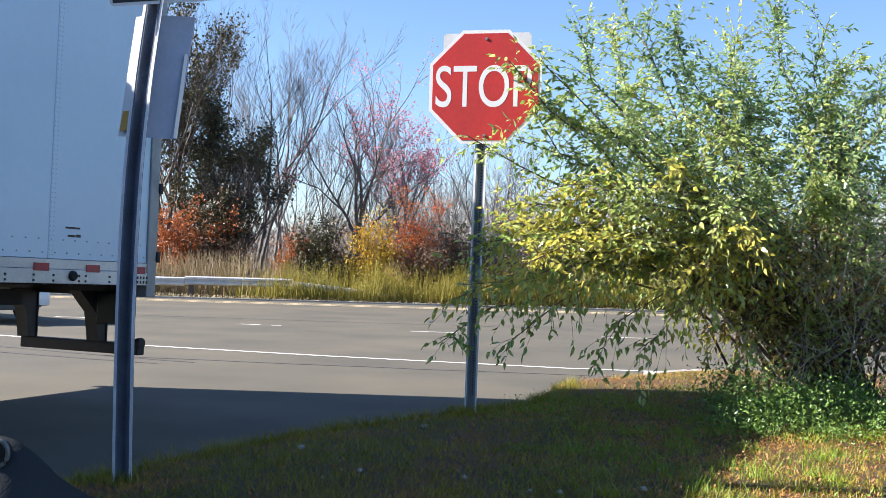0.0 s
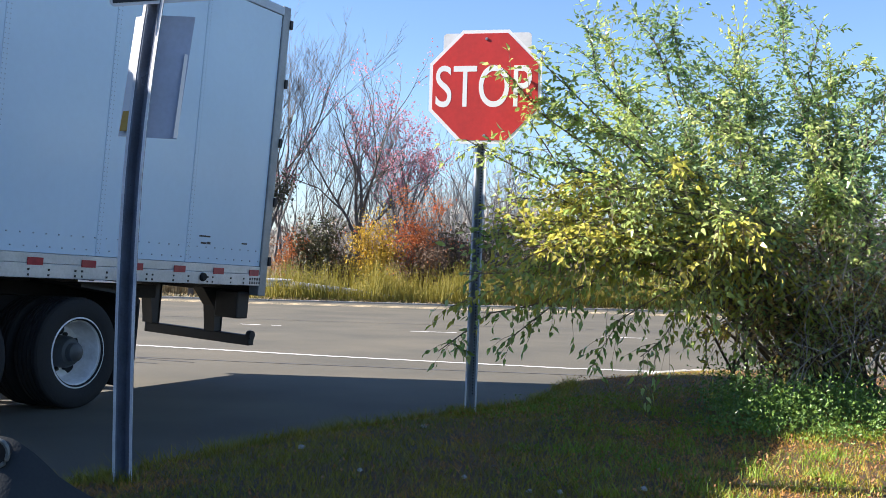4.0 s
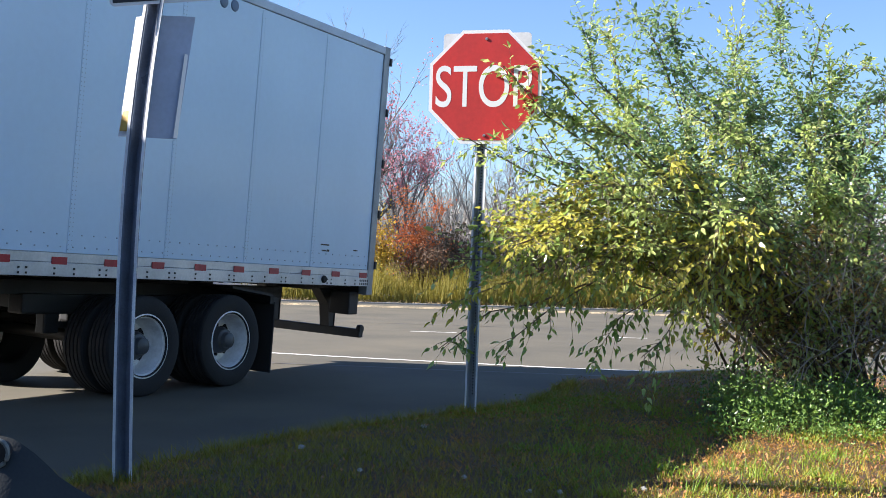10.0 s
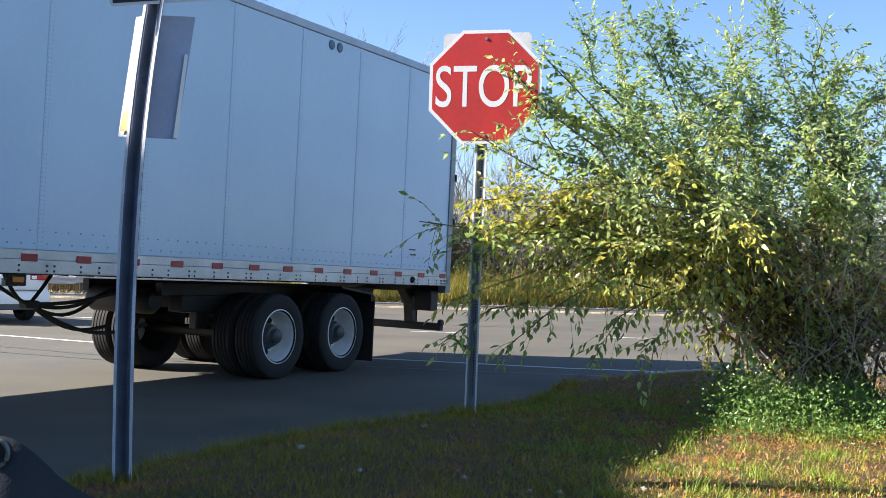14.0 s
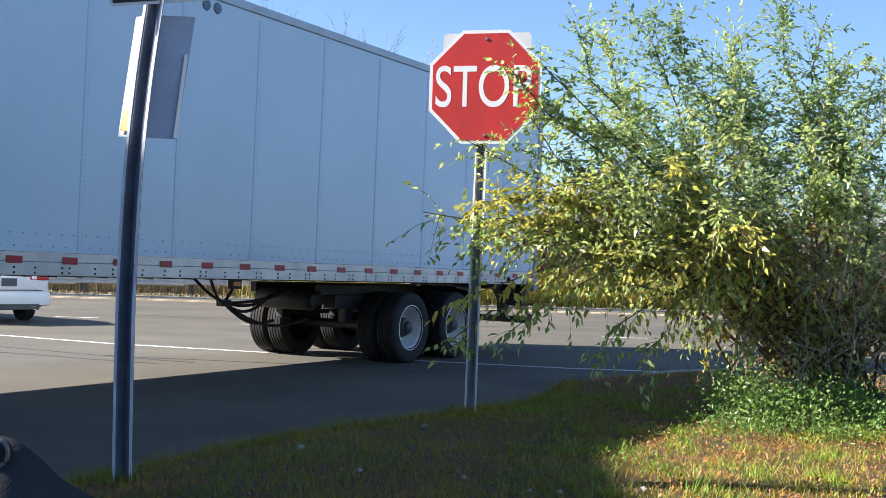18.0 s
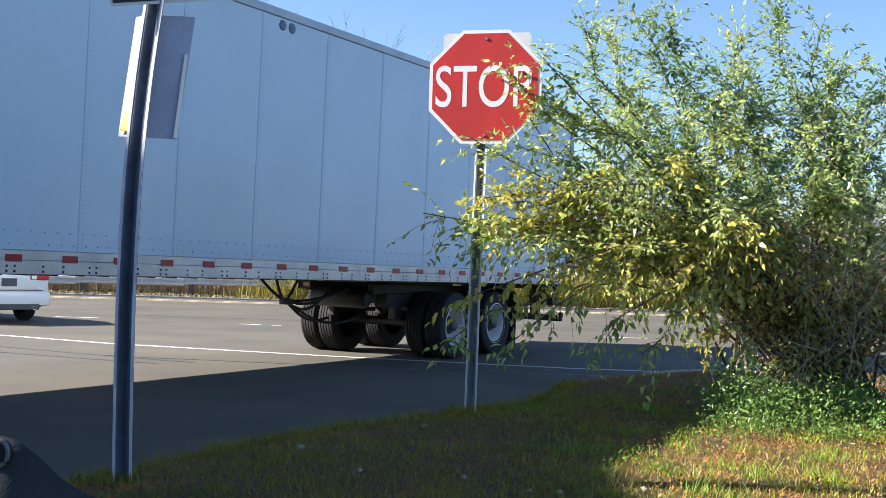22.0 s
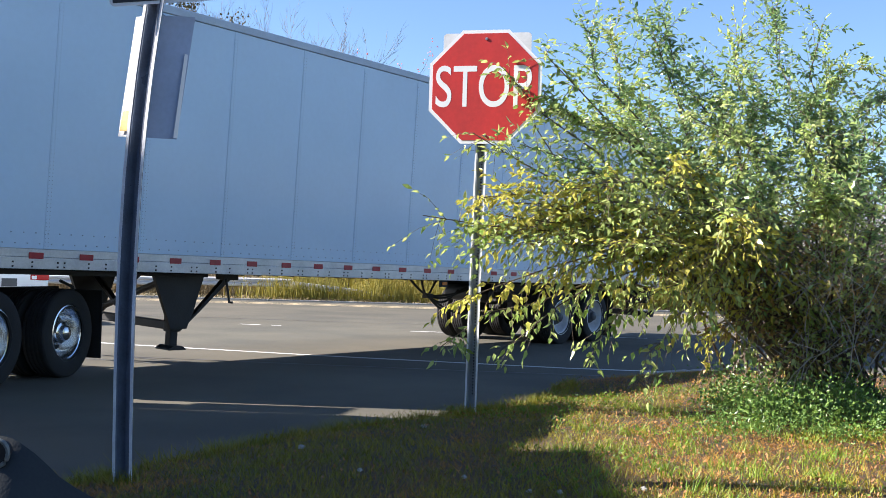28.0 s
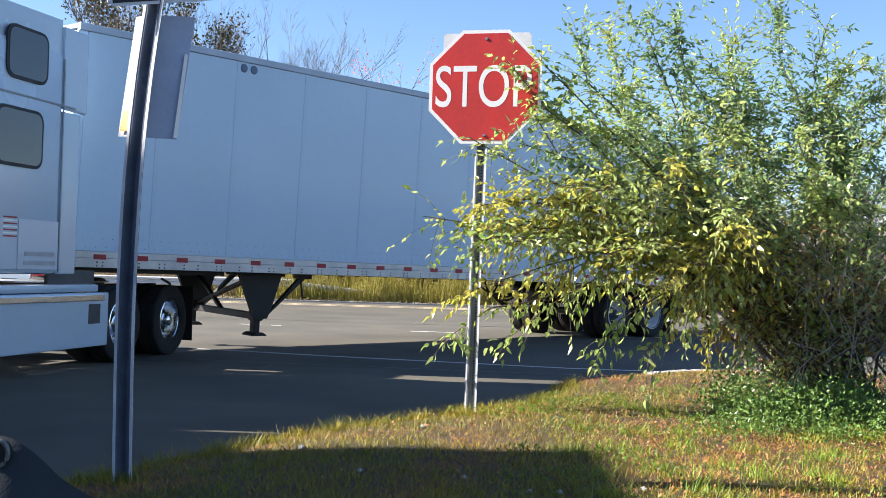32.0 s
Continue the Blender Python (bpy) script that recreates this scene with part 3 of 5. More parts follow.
part("crank_handle", Geo().tube([(LU - 0.62, -0.20, 1.06), (LU - 0.62, -0.14, 0.86), (LU - 0.60, -0.10, 0.78), (LU - 0.60, -0.04, 0.78)], 0.014, 6), M["chassis"], trailer)
part("coupler_plate", Geo().box((13.3, -TW + 0.2, 1.06), (TL - 0.1, -0.2, 1.155)), M["chassis"], trailer)
# hanging air and brake lines ahead of the bogie
rng = np.random.default_rng(3)
KNOT = (6.42, -1.2, 0.80)
for p, q, sag in (((6.97, -1.2, 1.10), KNOT, -0.03), ((6.90, -1.0, 1.10), KNOT, -0.07), ((6.12, -1.25, 1.10), KNOT, -0.01), (KNOT, (5.45, -1.1, 0.96), -0.10), (KNOT, (5.40, -1.3, 0.90), -0.16),
                  (KNOT, (5.30, -1.0, 0.98), -0.05), (KNOT, (5.2, -1.4, 0.55), -0.13), (KNOT, (5.1, -0.9, 0.60), -0.18)):
    part("brake_hose", Geo().tube(bend(p, q, sag, 12), 0.02, 6), M["rubber"], trailer, smooth=True)
part("hose_clamp", Geo().box((6.34, -1.26, 0.76), (6.50, -1.14, 0.84), 0.015), M["chassis"], trailer)
part("marker_panel", Geo().box((7.42, -0.10, 1.02), (7.62, -0.07, 1.13), 0.01), M["chassis"], trailer)
part("marker_light", Geo().box((7.46, -0.069, 1.05), (7.58, -0.05, 1.10), 0.008), M["amber"], trailer, "amber side marker light")
for i in range(11):
    part("slot_light", Geo().box((1.15 + i * 0.13, -0.70, 0.985), (1.20 + i * 0.13, -0.699, 1.02)), M["dark_hole"], trailer)
VENT = mat("vent_grey", (0.13, 0.19, 0.28), 0.5, var=0.2)
for u in (3.095, 8.166, 13.24):
    for du in (-0.085, 0.085):
        part("vent", Geo().lathe([(0.0, 0.016), (0.045, 0.016), (0.055, 0.012), (0.062, 0.0)], 18, "y", (u + du, -0.004, 3.99)), VENT, trailer, "round grey roof vent", smooth=True)
for (u, z, w, h) in ((0.98, 1.60, 0.17, 0.016), (0.97, 1.53, 0.05, 0.025), (1.03, 1.53, 0.09, 0.018), (0.36, 1.56, 0.09, 0.016)):
    part("notice_bar", Geo().box((u, -0.003, z), (u + w, 0.0005, z + h)), M["sign_black"], trailer)


def dual_wheel(name, parent, centre, left, rim_mat, spin_group, flat_hub=False):
    """Two tyres side by side on an axle end; the dished rim faces outwards."""
    s = 1 if left else -1
    w = new(name)
    w.empty_display_size = 0.1
    w.parent = parent
    w.matrix_basis = Matrix.Translation(centre)
    groove = []
    for y in (-0.075, -0.025, 0.025, 0.075):
        groove += [(0.487, y - 0.008), (0.474, y - 0.006), (0.474, y + 0.006), (0.487, y + 0.008)]
    for off in (0.0, -0.335):
        side = [(0.285, -0.12), (0.34, -0.142), (0.43, -0.145), (0.468, -0.13)]
        other = [(r, -h) for r, h in side[::-1]]
        o = (0, off * s, 0)
        t = part("tyre", Geo().lathe(side, 40, "y", o).lathe(other, 40, "y", o), M["rubber"], w, smooth=True)
        part("tread", Geo().lathe([(0.468, -0.13), (0.484, -0.115)] + groove + [(0.484, 0.115), (0.468, 0.13)], 40, "y", o), M["tread"], w, smooth=True)
    rim = [(0.30, 0.135), (0.318, 0.13), (0.312, 0.118), (0.275, 0.10), (0.262, 0.02), (0.25, -0.05), (0.225, -0.085), (0.17, -0.095), (0.0, -0.095)]
    part("rim", Geo().lathe([(r, h * s) for r, h in rim], 36, "y"), rim_mat, w, smooth=True)
    part("inner_rim", Geo().lathe([(0.30, (-0.47) * s), (0.26, -0.40 * s), (0.24, -0.25 * s), (0.23, -0.1 * s)], 28, "y"), M["chassis"], w, smooth=True)
    hub = [(0.145, -0.095), (0.14, 0.0), (0.115, 0.05), (0.085, 0.06), (0.08, 0.11), (0.06, 0.125), (0.0, 0.128)]
    part("hub", Geo().lathe([(r, h * s) for r, h in hub], 20, "y"), M["cab_grey"] if not flat_hub else M["chrome"], w, smooth=True)
    for k in range(5):
        a = k * 2 * math.pi / 5 + 0.3
        part("hand_hole", Geo().lathe([(0.0, 0.0), (0.046, 0.0), (0.048, -0.008 * s)], 12, "y", (0.197 * math.cos(a), -0.084 * s, 0.197 * math.sin(a))), M["dark_hole"], w)
    for k in range(10):
        a = k * 2 * math.pi / 10
        part("wheel_nut", Geo().lathe([(0.017, -0.095 * s), (0.017, -0.06 * s), (0.0, -0.058 * s)], 6, "y", (0.158 * math.cos(a), 0, 0.158 * math.sin(a))), M["chassis"], w)
    WHEELS.append((w, spin_group, Vector(centre)))
    return w


WHEELS = []
for u in AX:
    dual_wheel("wheel", trailer, (u, -0.16, 0.487), True, M["rim"], "trailer")
    dual_wheel("wheel", trailer, (u, -TW + 0.16, 0.487), False, M["rim"], "trailer")

# ---- the lorry: tractor ----
# tractor space: origin under the coupling, x forward, y to its left, z up
tractor = thing("road_tractor", "white long-nosed road tractor with a tall sleeper cab pulling a trailer", "truck")
for y in (-0.43, 0.43):
    part("frame_rail", Geo().box((-1.6, y - 0.04, 0.72), (7.7, y + 0.04, 0.97), 0.01), M["chassis"], tractor)
part("fifth_wheel", Geo().lathe([(0.0, 1.05), (0.45, 1.05), (0.5, 1.02), (0.5, 0.99), (0.0, 0.98)], 24, "z"), M["chassis"], tractor)
for u in (-0.66, 0.66):
    part("axle", Geo().tube([(u, -0.8, 0.487), (u, 0.8, 0.487)], 0.09, 12), M["chassis"], tractor, smooth=True)
    dual_wheel("wheel", tractor, (u, 1.08, 0.487), True, M["chrome"], "tractor", True)
    dual_wheel("wheel", tractor, (u, -1.08, 0.487), False, M["chrome"], "tractor", True)
for y in (-1.2, 0.6):
    part("mudflap", Geo().box((-1.36, y, 0.16), (-1.34, y + 0.6, 0.95), 0.004), M["rubber"], tractor)
    part("quarter_fender", Geo().tube([(-1.30, y + 0.3, 0.75), (-1.2, y + 0.3, 0.98), (-0.95, y + 0.3, 1.05)], 0.02, 6), M["cab_grey"], tractor)
part("light_bar", Geo().box((-1.66, -0.9, 0.80), (-1.6, 0.9, 0.92), 0.01), M["chassis"], tractor)
part("tail_light", Geo().box((-1.675, 0.55, 0.82), (-1.655, 0.7, 0.9), 0.005), M["red_lens"], tractor)
part("deck_plate", Geo().box((-0.2, -0.5, 0.99), (1.7, 0.5, 1.01)), M["steel"], tractor)
part("rear_splash_guard", Geo().box((1.0, 0.95, 0.98), (2.0, 1.0, 1.16), 0.01), M["cab_grey"], tractor)


FAINT = mat("faint_lettering", (0.45, 0.47, 0.50), 0.5, var=0.2)


def rounded(xa, xb, za, zb, r, y, depth):
    """A panel with round corners standing along x, centred on y."""
    o = []
    for cx, cz, a0 in ((xb - r, zb - r, 0), (xa + r, zb - r, 90), (xa + r, za + r, 180), (xb - r, za + r, 270)):
        o += [(cx + r * math.cos(radians(a0 + 22.5 * i)), cz + r * math.sin(radians(a0 + 22.5 * i))) for i in range(5)]
    return Geo().prism(o, depth, Matrix.Translation((0, y - depth / 2, 0)))


def cab_section(x0, x1, z0, z1, half, b):
    return Geo().box((x0, -half, z0), (x1, half, z1), b)


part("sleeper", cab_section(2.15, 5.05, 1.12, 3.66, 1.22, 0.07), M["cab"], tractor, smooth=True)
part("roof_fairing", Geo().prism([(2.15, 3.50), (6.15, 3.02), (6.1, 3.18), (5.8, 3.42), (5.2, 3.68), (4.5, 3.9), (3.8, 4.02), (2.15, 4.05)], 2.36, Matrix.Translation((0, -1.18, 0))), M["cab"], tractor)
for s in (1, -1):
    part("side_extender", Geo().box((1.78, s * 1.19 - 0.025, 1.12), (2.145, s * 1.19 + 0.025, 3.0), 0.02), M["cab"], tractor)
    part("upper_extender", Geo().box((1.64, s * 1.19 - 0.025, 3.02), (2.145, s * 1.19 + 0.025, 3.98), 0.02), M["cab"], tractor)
    part("sleeper_seam", Geo().box((2.13, s * 1.222 - 0.004, 1.14), (2.155, s * 1.222 + 0.004, 3.6)), M["cab_seam"], tractor)
    part("body_line", Geo().box((1.9, s * 1.224 - 0.004, 3.05), (5.0, s * 1.224 + 0.004, 3.072)), M["cab_seam"], tractor)
    for (xa, xb, za, zb) in ((2.49, 3.24, 3.22, 3.80), (2.54, 3.39, 2.28, 2.92)):
        win = part("side_window", rounded(xa, xb, za, zb, 0.13, s * 1.226, 0.024), M["seal"], tractor)
        part("pane", rounded(xa + 0.035, xb - 0.035, za + 0.035, zb - 0.035, 0.10, s * 1.231, 0.024), M["glass"], win)
    part("toolbox_door", Geo().box((2.17, s * 1.222 - 0.006, 1.17), (2.92, s * 1.222 + 0.006, 1.72), 0.005), M["cab"], tractor)
    part("toolbox_door", Geo().box((2.94, s * 1.222 - 0.006, 1.17), (3.65, s * 1.222 + 0.006, 1.72), 0.005), M["cab"], tractor)
    for i in range(7):
        part("decal_stripe", Geo().box((2.95, s * 1.2295 - 0.002, 1.52 + i * 0.034), (3.19, s * 1.2295 + 0.002, 1.537 + i * 0.034)), M["red_tape"] if i % 2 == 0 else M["sign_white"], tractor)
    part("notice_bar", Geo().box((2.25, s * 1.2295 - 0.002, 1.32), (2.80, s * 1.2295 + 0.002, 1.37)), FAINT, tractor)
    part("notice_bar", Geo().box((2.22, s * 1.2295 - 0.002, 1.22), (2.82, s * 1.2295 + 0.002, 1.27)), FAINT, tractor)
    part("cab_door", Geo().box((5.1, s * 1.16 - 0.03, 1.05), (6.15, s * 1.16 + 0.03, 2.85), 0.02), M["cab"], tractor)
    part("door_window", Geo().prism([(5.2, 2.0), (6.1, 2.0), (6.0, 2.75), (5.2, 2.75)], 0.02, Matrix.Translation((0, s * 1.195 - 0.01, 0))), M["glass"], tractor)
    part("chassis_fairing", Geo().box((1.02, s * 1.2 - 0.03, 0.24), (5.7, s * 1.2 + 0.03, 0.90), 0.025), M["cab"], tractor)
    part("fairing_top", Geo().box((1.25, s * 1.1 - 0.12, 0.905), (5.7, s * 1.1 + 0.12, 1.0), 0.03), M["cab"], tractor, smooth=True)
    part("step_band", Geo().box((1.15, s * 1.235 - 0.01, 0.80), (5.7, s * 1.235 + 0.012, 0.875), 0.008), M["chrome"], tractor, "polished step strip")
    part("step_recess", Geo().box((1.22, s * 1.231 - 0.01, 0.52), (1.48, s * 1.231 + 0.004, 0.76), 0.004), M["cab_grey"], tractor)
    part("front_fender", Geo().tube([(6.15, s * 1.0, 0.75), (6.4, s * 1.0, 1.1), (6.9, s * 1.0, 1.2), (7.4, s * 1.0, 1.0), (7.55, s * 1.0, 0.7)], 0.2, 10), M["cab"], tractor, smooth=True)
    w = new("wheel")
    w.parent = tractor
    w.matrix_basis = Matrix.Translation((6.85, s * 1.02, 0.487))
    part("tyre", Geo().lathe([(0.285, -0.12), (0.34, -0.142), (0.43, -0.145), (0.475, -0.12), (0.487, 0), (0.475, 0.12), (0.43, 0.145), (0.34, 0.142), (0.285, 0.12)], 36, "y"), M["rubber"], w, smooth=True)
    part("rim", Geo().lathe([(0.30, 0.12 * s), (0.27, 0.08 * s), (0.24, 0.10 * s), (0.16, 0.13 * s), (0.0, 0.17 * s)], 30, "y"), M["chrome"], w, smooth=True)
    WHEELS.append((w, "tractor", Vector((6.85, s * 1.02, 0.487))))
part("day_cab", Geo().prism([(5.0, 1.05), (6.3, 1.05), (6.3, 2.0), (5.95, 3.05), (5.0, 3.3)], 2.2, Matrix.Translation((0, -1.1, 0))), M["cab"], tractor)
part("windscreen", Geo().add([(6.32, -1.0, 2.02), (6.32, 1.0, 2.02), (5.99, 0.95, 2.95), (5.99, -0.95, 2.95)], [(0, 1, 2, 3)]), M["glass"], tractor)
part("hood", Geo().prism([(6.3, 0.9), (8.15, 0.75), (8.2, 1.45), (7.9, 1.72), (6.3, 2.0)], 1.6, Matrix.Translation((0, -0.8, 0))), M["cab"], tractor)
part("bumper", Geo().box((8.0, -1.2, 0.35), (8.3, 1.2, 0.72), 0.06), M["cab"], tractor, smooth=True)
part("grille", Geo().box((8.17, -0.55, 0.8), (8.22, 0.55, 1.4), 0.02), M["chrome"], tractor)
part("fuel_tank", Geo().lathe([(0.0, 2.2), (0.28, 2.2), (0.31, 2.23), (0.31, 3.9), (0.28, 3.93), (0.0, 3.93)], 24, "x", (0, 0.82, 0.68)), M["chrome"], tractor, smooth=True)
part("fuel_tank", Geo().lathe([(0.0, 2.2), (0.28, 2.2), (0.31, 2.23), (0.31, 3.9), (0.28, 3.93), (0.0, 3.93)], 24, "x", (0, -0.82, 0.68)), M["chrome"], tractor, smooth=True)
for i, y in enumerate((-0.18, 0.0, 0.18)):
    part("coiled_line", Geo().tube(bend((1.9, y, 1.75), (0.75, y * 1.5, 1.6), -0.45, 12), 0.02, 6), M["rubber"], tractor, smooth=True)


# ---- signs ----
def channel(pts, k=1.25, turn=-20):
    """A rolled U-channel sign post along points, open towards the road user."""
    prof = [(-0.04, 0), (-0.022, 0), (-0.012, 0.033), (0.012, 0.033), (0.022, 0), (0.04, 0), (0.04, 0.004), (0.025, 0.004), (0.015, 0.037), (-0.015, 0.037), (-0.025, 0.004), (-0.04, 0.004)]
    g = Geo()
    n = len(prof)
    c, s = math.cos(radians(turn)), math.sin(radians(turn))
    prof = [(a * c - b * s, a * s + b * c) for a, b in prof]
    vs = [(p[0] + a * k, p[1] + b * k, p[2]) for p in pts for a, b in prof]
    fs = []
    for i in range(len(pts) - 1):
        for j in range(n):
            fs.append((i * n + j, i * n + (j + 1) % n, (i + 1) * n + (j + 1) % n, (i + 1) * n + j))
    fs += [tuple(range(n)), tuple(range((len(pts) - 1) * n, len(pts) * n))]
    return g.add(vs, fs)


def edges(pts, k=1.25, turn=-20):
    """Strips along both flanges of a channel post, coloured as if in the sun."""
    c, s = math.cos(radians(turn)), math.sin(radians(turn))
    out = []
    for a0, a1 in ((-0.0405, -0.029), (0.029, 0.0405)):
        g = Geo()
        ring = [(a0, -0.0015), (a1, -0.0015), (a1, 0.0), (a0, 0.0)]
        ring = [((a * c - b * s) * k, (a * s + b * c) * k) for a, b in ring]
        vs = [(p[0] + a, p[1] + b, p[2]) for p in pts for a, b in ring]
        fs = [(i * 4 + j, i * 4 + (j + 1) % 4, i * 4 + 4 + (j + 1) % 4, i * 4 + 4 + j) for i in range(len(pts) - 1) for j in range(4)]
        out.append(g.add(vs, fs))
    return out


def octagon(r, y0, y1):
    """A flat octagon across the flats 2r, between two depths."""
    k = r * math.tan(math.pi / 8)
    o = [(-k, -r), (k, -r), (r, -k), (r, k), (k, r), (-k, r), (-r, k), (-r, -k)]
    return Geo().prism(o, y1 - y0, Matrix.Translation((0, y0, 0)))


def plate(w, h, r, t=0.003):
    """A sign plate with rounded corners in the xz plane."""
    o = []
    for cx, cz, a0 in ((w / 2 - r, h / 2 - r, 0), (-w / 2 + r, h / 2 - r, 90), (-w / 2 + r, -h / 2 + r, 180), (w / 2 - r, -h / 2 + r, 270)):
        o += [(cx + r * math.cos(radians(a0 + 30 * i)), cz + r * math.sin(radians(a0 + 30 * i))) for i in range(4)]
    return Geo().prism(o, t)


def lettering(parent, text, width, height, m, material):
    """Raised flat letters of the built-in font, fitted to a width and a height, centred."""
    cu = bpy.data.curves.new("letters", "FONT")
    cu.body, cu.extrude, cu.offset = text, 0.0004, 0.004
    tmp = new("letters", cu)
    me = bpy.data.meshes.new_from_object(tmp.evaluated_get(bpy.context.evaluated_depsgraph_get()))
    bpy.data.objects.remove(tmp)
    co = np.empty(len(me.vertices) * 3)
    me.vertices.foreach_get("co", co)
    co = co.reshape(-1, 3)
    lo, hi = co.min(0), co.max(0)
    co[:, 0] = (co[:, 0] - (lo[0] + hi[0]) / 2) * width / (hi[0] - lo[0])
    co[:, 1] = (co[:, 1] - (lo[1] + hi[1]) / 2) * height / (hi[1] - lo[1])
    me.vertices.foreach_set("co", co.ravel())
    me.materials.clear()
    me.materials.append(material)
    ob = new("lettering", me)
    ob.parent = parent
    ob.matrix_basis = m @ pose(0, 0, 0, 90, 0, 0)
    return ob


stop = thing("stop_sign", "red octagonal stop sign on a punched steel post in grass", "stop sign", m=Matrix.Translation((0.27, 9.0, 0.0)))
LINE = [(-0.01, 0.0, 0.05), (0.0, 0.0, 1.2), (0.02, 0.0, 2.4), (0.035, 0.0, 3.2)]
post = part("post", channel(LINE), M["post_zinc"], stop, "punched galvanised channel post")
# sunlight on the flanges is painted as pale strips
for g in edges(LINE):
    part("flange_edge", g, M["edge_steel"], post, "flange edge coloured as sunlit steel")
g = Geo()
for i in range(110):
    g.lathe([(0.0, 0.0), (0.0065, 0.0)], 8, "y", (0.006 + 0.0115 * i * 0.0245, 0.036, 0.3 + i * 0.0245))
tagged(part("post_holes", g, M["dark_hole"], stop, loose=True), kind="stuff")
face = part("panel", octagon(0.468, -0.012, -0.009), M["sign_white"], stop, "white-bordered octagonal panel", m=pose(0.035, -0.012, 2.82, 0, 0, -13))
part("red_field", octagon(0.440, -0.0145, -0.0121), M["sign_red"], face, "faded red field")
lettering(face, "STOP", 0.80, 0.345, Matrix.Translation((-0.012, -0.0152, 0.005)), M["sign_white"])
for z in (0.395, -0.40):
    part("bolt", Geo().lathe([(0.0, -0.022), (0.011, -0.021), (0.013, -0.0146)], 10, "y", (0.005, 0, z)), M["steel"], face)
part("back_plate", plate(0.74, 0.34, 0.03), M["sign_back"], stop, "plain grey back of a second sign", m=pose(0.045, 0.055, 3.11, 0, 0, -13))

lane = thing("sign_post", "bent steel post with a white sign and a narrow plate", "sign post", m=Matrix.Translation((-1.65, 5.8, 0.0)))
LINE = [(0.0, 0, 0.05), (-0.008, 0, 0.35), (-0.014, 0, 0.7), (-0.017, 0, 1.05), (-0.014, 0, 1.4), (-0.004, 0, 1.75), (0.014, 0, 2.05), (0.037, 0, 2.32), (0.062, 0, 2.55), (0.09, 0, 2.78), (0.12, 0, 3.0)]
# shade is in the channel's dark colour, sunlight in its flange strips
post = part("post", channel(LINE, 1.5), M["post_shade"], lane, "slightly bent channel post, shade put into its colour")
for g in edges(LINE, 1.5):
    part("flange_edge", g, M["edge_steel"], post, "flange edge coloured as sunlit steel")
top = part("top_sign", plate(0.61, 0.46, 0.03), M["sign_white"], lane, "white rectangular sign with a black frame", m=pose(0.13, -0.012, 2.912, 0, -5.5, 0))
part("black_frame", Geo().add(*(lambda w, h, t: ([(-w, -0.002, -h), (w, -0.002, -h), (w, -0.002, h), (-w, -0.002, h), (-w + t, -0.002, -h + t), (w - t, -0.002, -h + t), (w - t, -0.002, h - t), (-w + t, -0.002, h - t)],
                                                [(0, 1, 5, 4), (1, 2, 6, 5), (2, 3, 7, 6), (3, 0, 4, 7)]))(0.287, 0.212, 0.02)), M["sign_black"], top)


def leaf_of_plate(corners, t=0.003):
    """One flat half of a bent plate, from four corners, with thickness away from the viewer."""
    back = [(x, y + t, z) for x, y, z in corners]
    return Geo().add(list(corners) + back, [(0, 1, 2, 3), (7, 6, 5, 4), (0, 4, 5, 1), (1, 5, 6, 2), (2, 6, 7, 3), (3, 7, 4, 0)])


side = part("side_plate", leaf_of_plate([(-0.050, 0.13, 2.635), (0.046, 0.066, 2.635), (-0.028, 0.066, 1.978), (-0.126, 0.13, 1.984)]), M["sign_white"], lane, "sunlit half of a white plate bent round the post")
# this half is white too; its shade comes from the blue-grey material
wing = part("side_plate", leaf_of_plate([(0.048, 0.066, 2.635), (0.266, 0.15, 2.650), (0.186, 0.15, 1.980), (-0.026, 0.066, 1.978)]), M["sign_shade"], lane, "half of the bent plate, painted as in shade")
part("gold_square", leaf_of_plate([(-0.097, 0.1070, 2.119), (-0.034, 0.0650, 2.119), (-0.053, 0.0650, 2.010), (-0.112, 0.1040, 2.010)], 0.002), M["sign_gold"], side)
part("fold", leaf_of_plate([(0.222, 0.120, 2.44), (0.236, 0.135, 2.44), (0.192, 0.135, 1.984), (0.176, 0.118, 1.984)]), M["sign_white"], wing, "sunlit folded edge")


# ---- the big shrub beside the stop sign ----
ROOT = (3.62, 10.4, 0.15)
shrub = thing("roadside_shrub", "tall leafy elm shrub turning yellow, growing over the stop sign", "shrub", m=Matrix.Translation(ROOT))
rng = np.random.default_rng(11)
BRANCHES = []
TIPS_TOP = [(1.77, 10.0, 3.81), (2.03, 10.2, 3.57), (1.31, 9.6, 3.42), (0.98, 9.3, 3.3), (2.41, 10.5, 3.48), (2.74, 10.5, 3.6), (3.2, 10.6, 3.86), (3.1, 11.0, 3.38), (3.47, 10.4, 3.28), (3.94, 10.8, 3.25), (4.08, 10.3, 3.12), (4.59, 10.5, 3.39), (5.08, 10.6, 2.98), (3.45, 10.2, 3.45), (3.82, 10.2, 3.36), (3.31, 10.2, 2.92), (3.73, 10.2, 2.72), (2.51, 10.2, 3.06), (2.83, 10.2, 2.86), (2.04, 10.2, 3.1), (1.62, 10.2, 2.92)]
TIPS_MID = [(0.78, 9.0, 2.81), (0.54, 8.7, 2.42), (1.03, 9.5, 2.6), (1.53, 9.0, 2.46), (2.13, 9.2, 2.55), (2.52, 9.2, 2.23), (2.93, 9.3, 2.44), (3.72, 9.6, 2.45), (3.43, 9.6, 2.14), (4.6, 10.0, 2.21)]
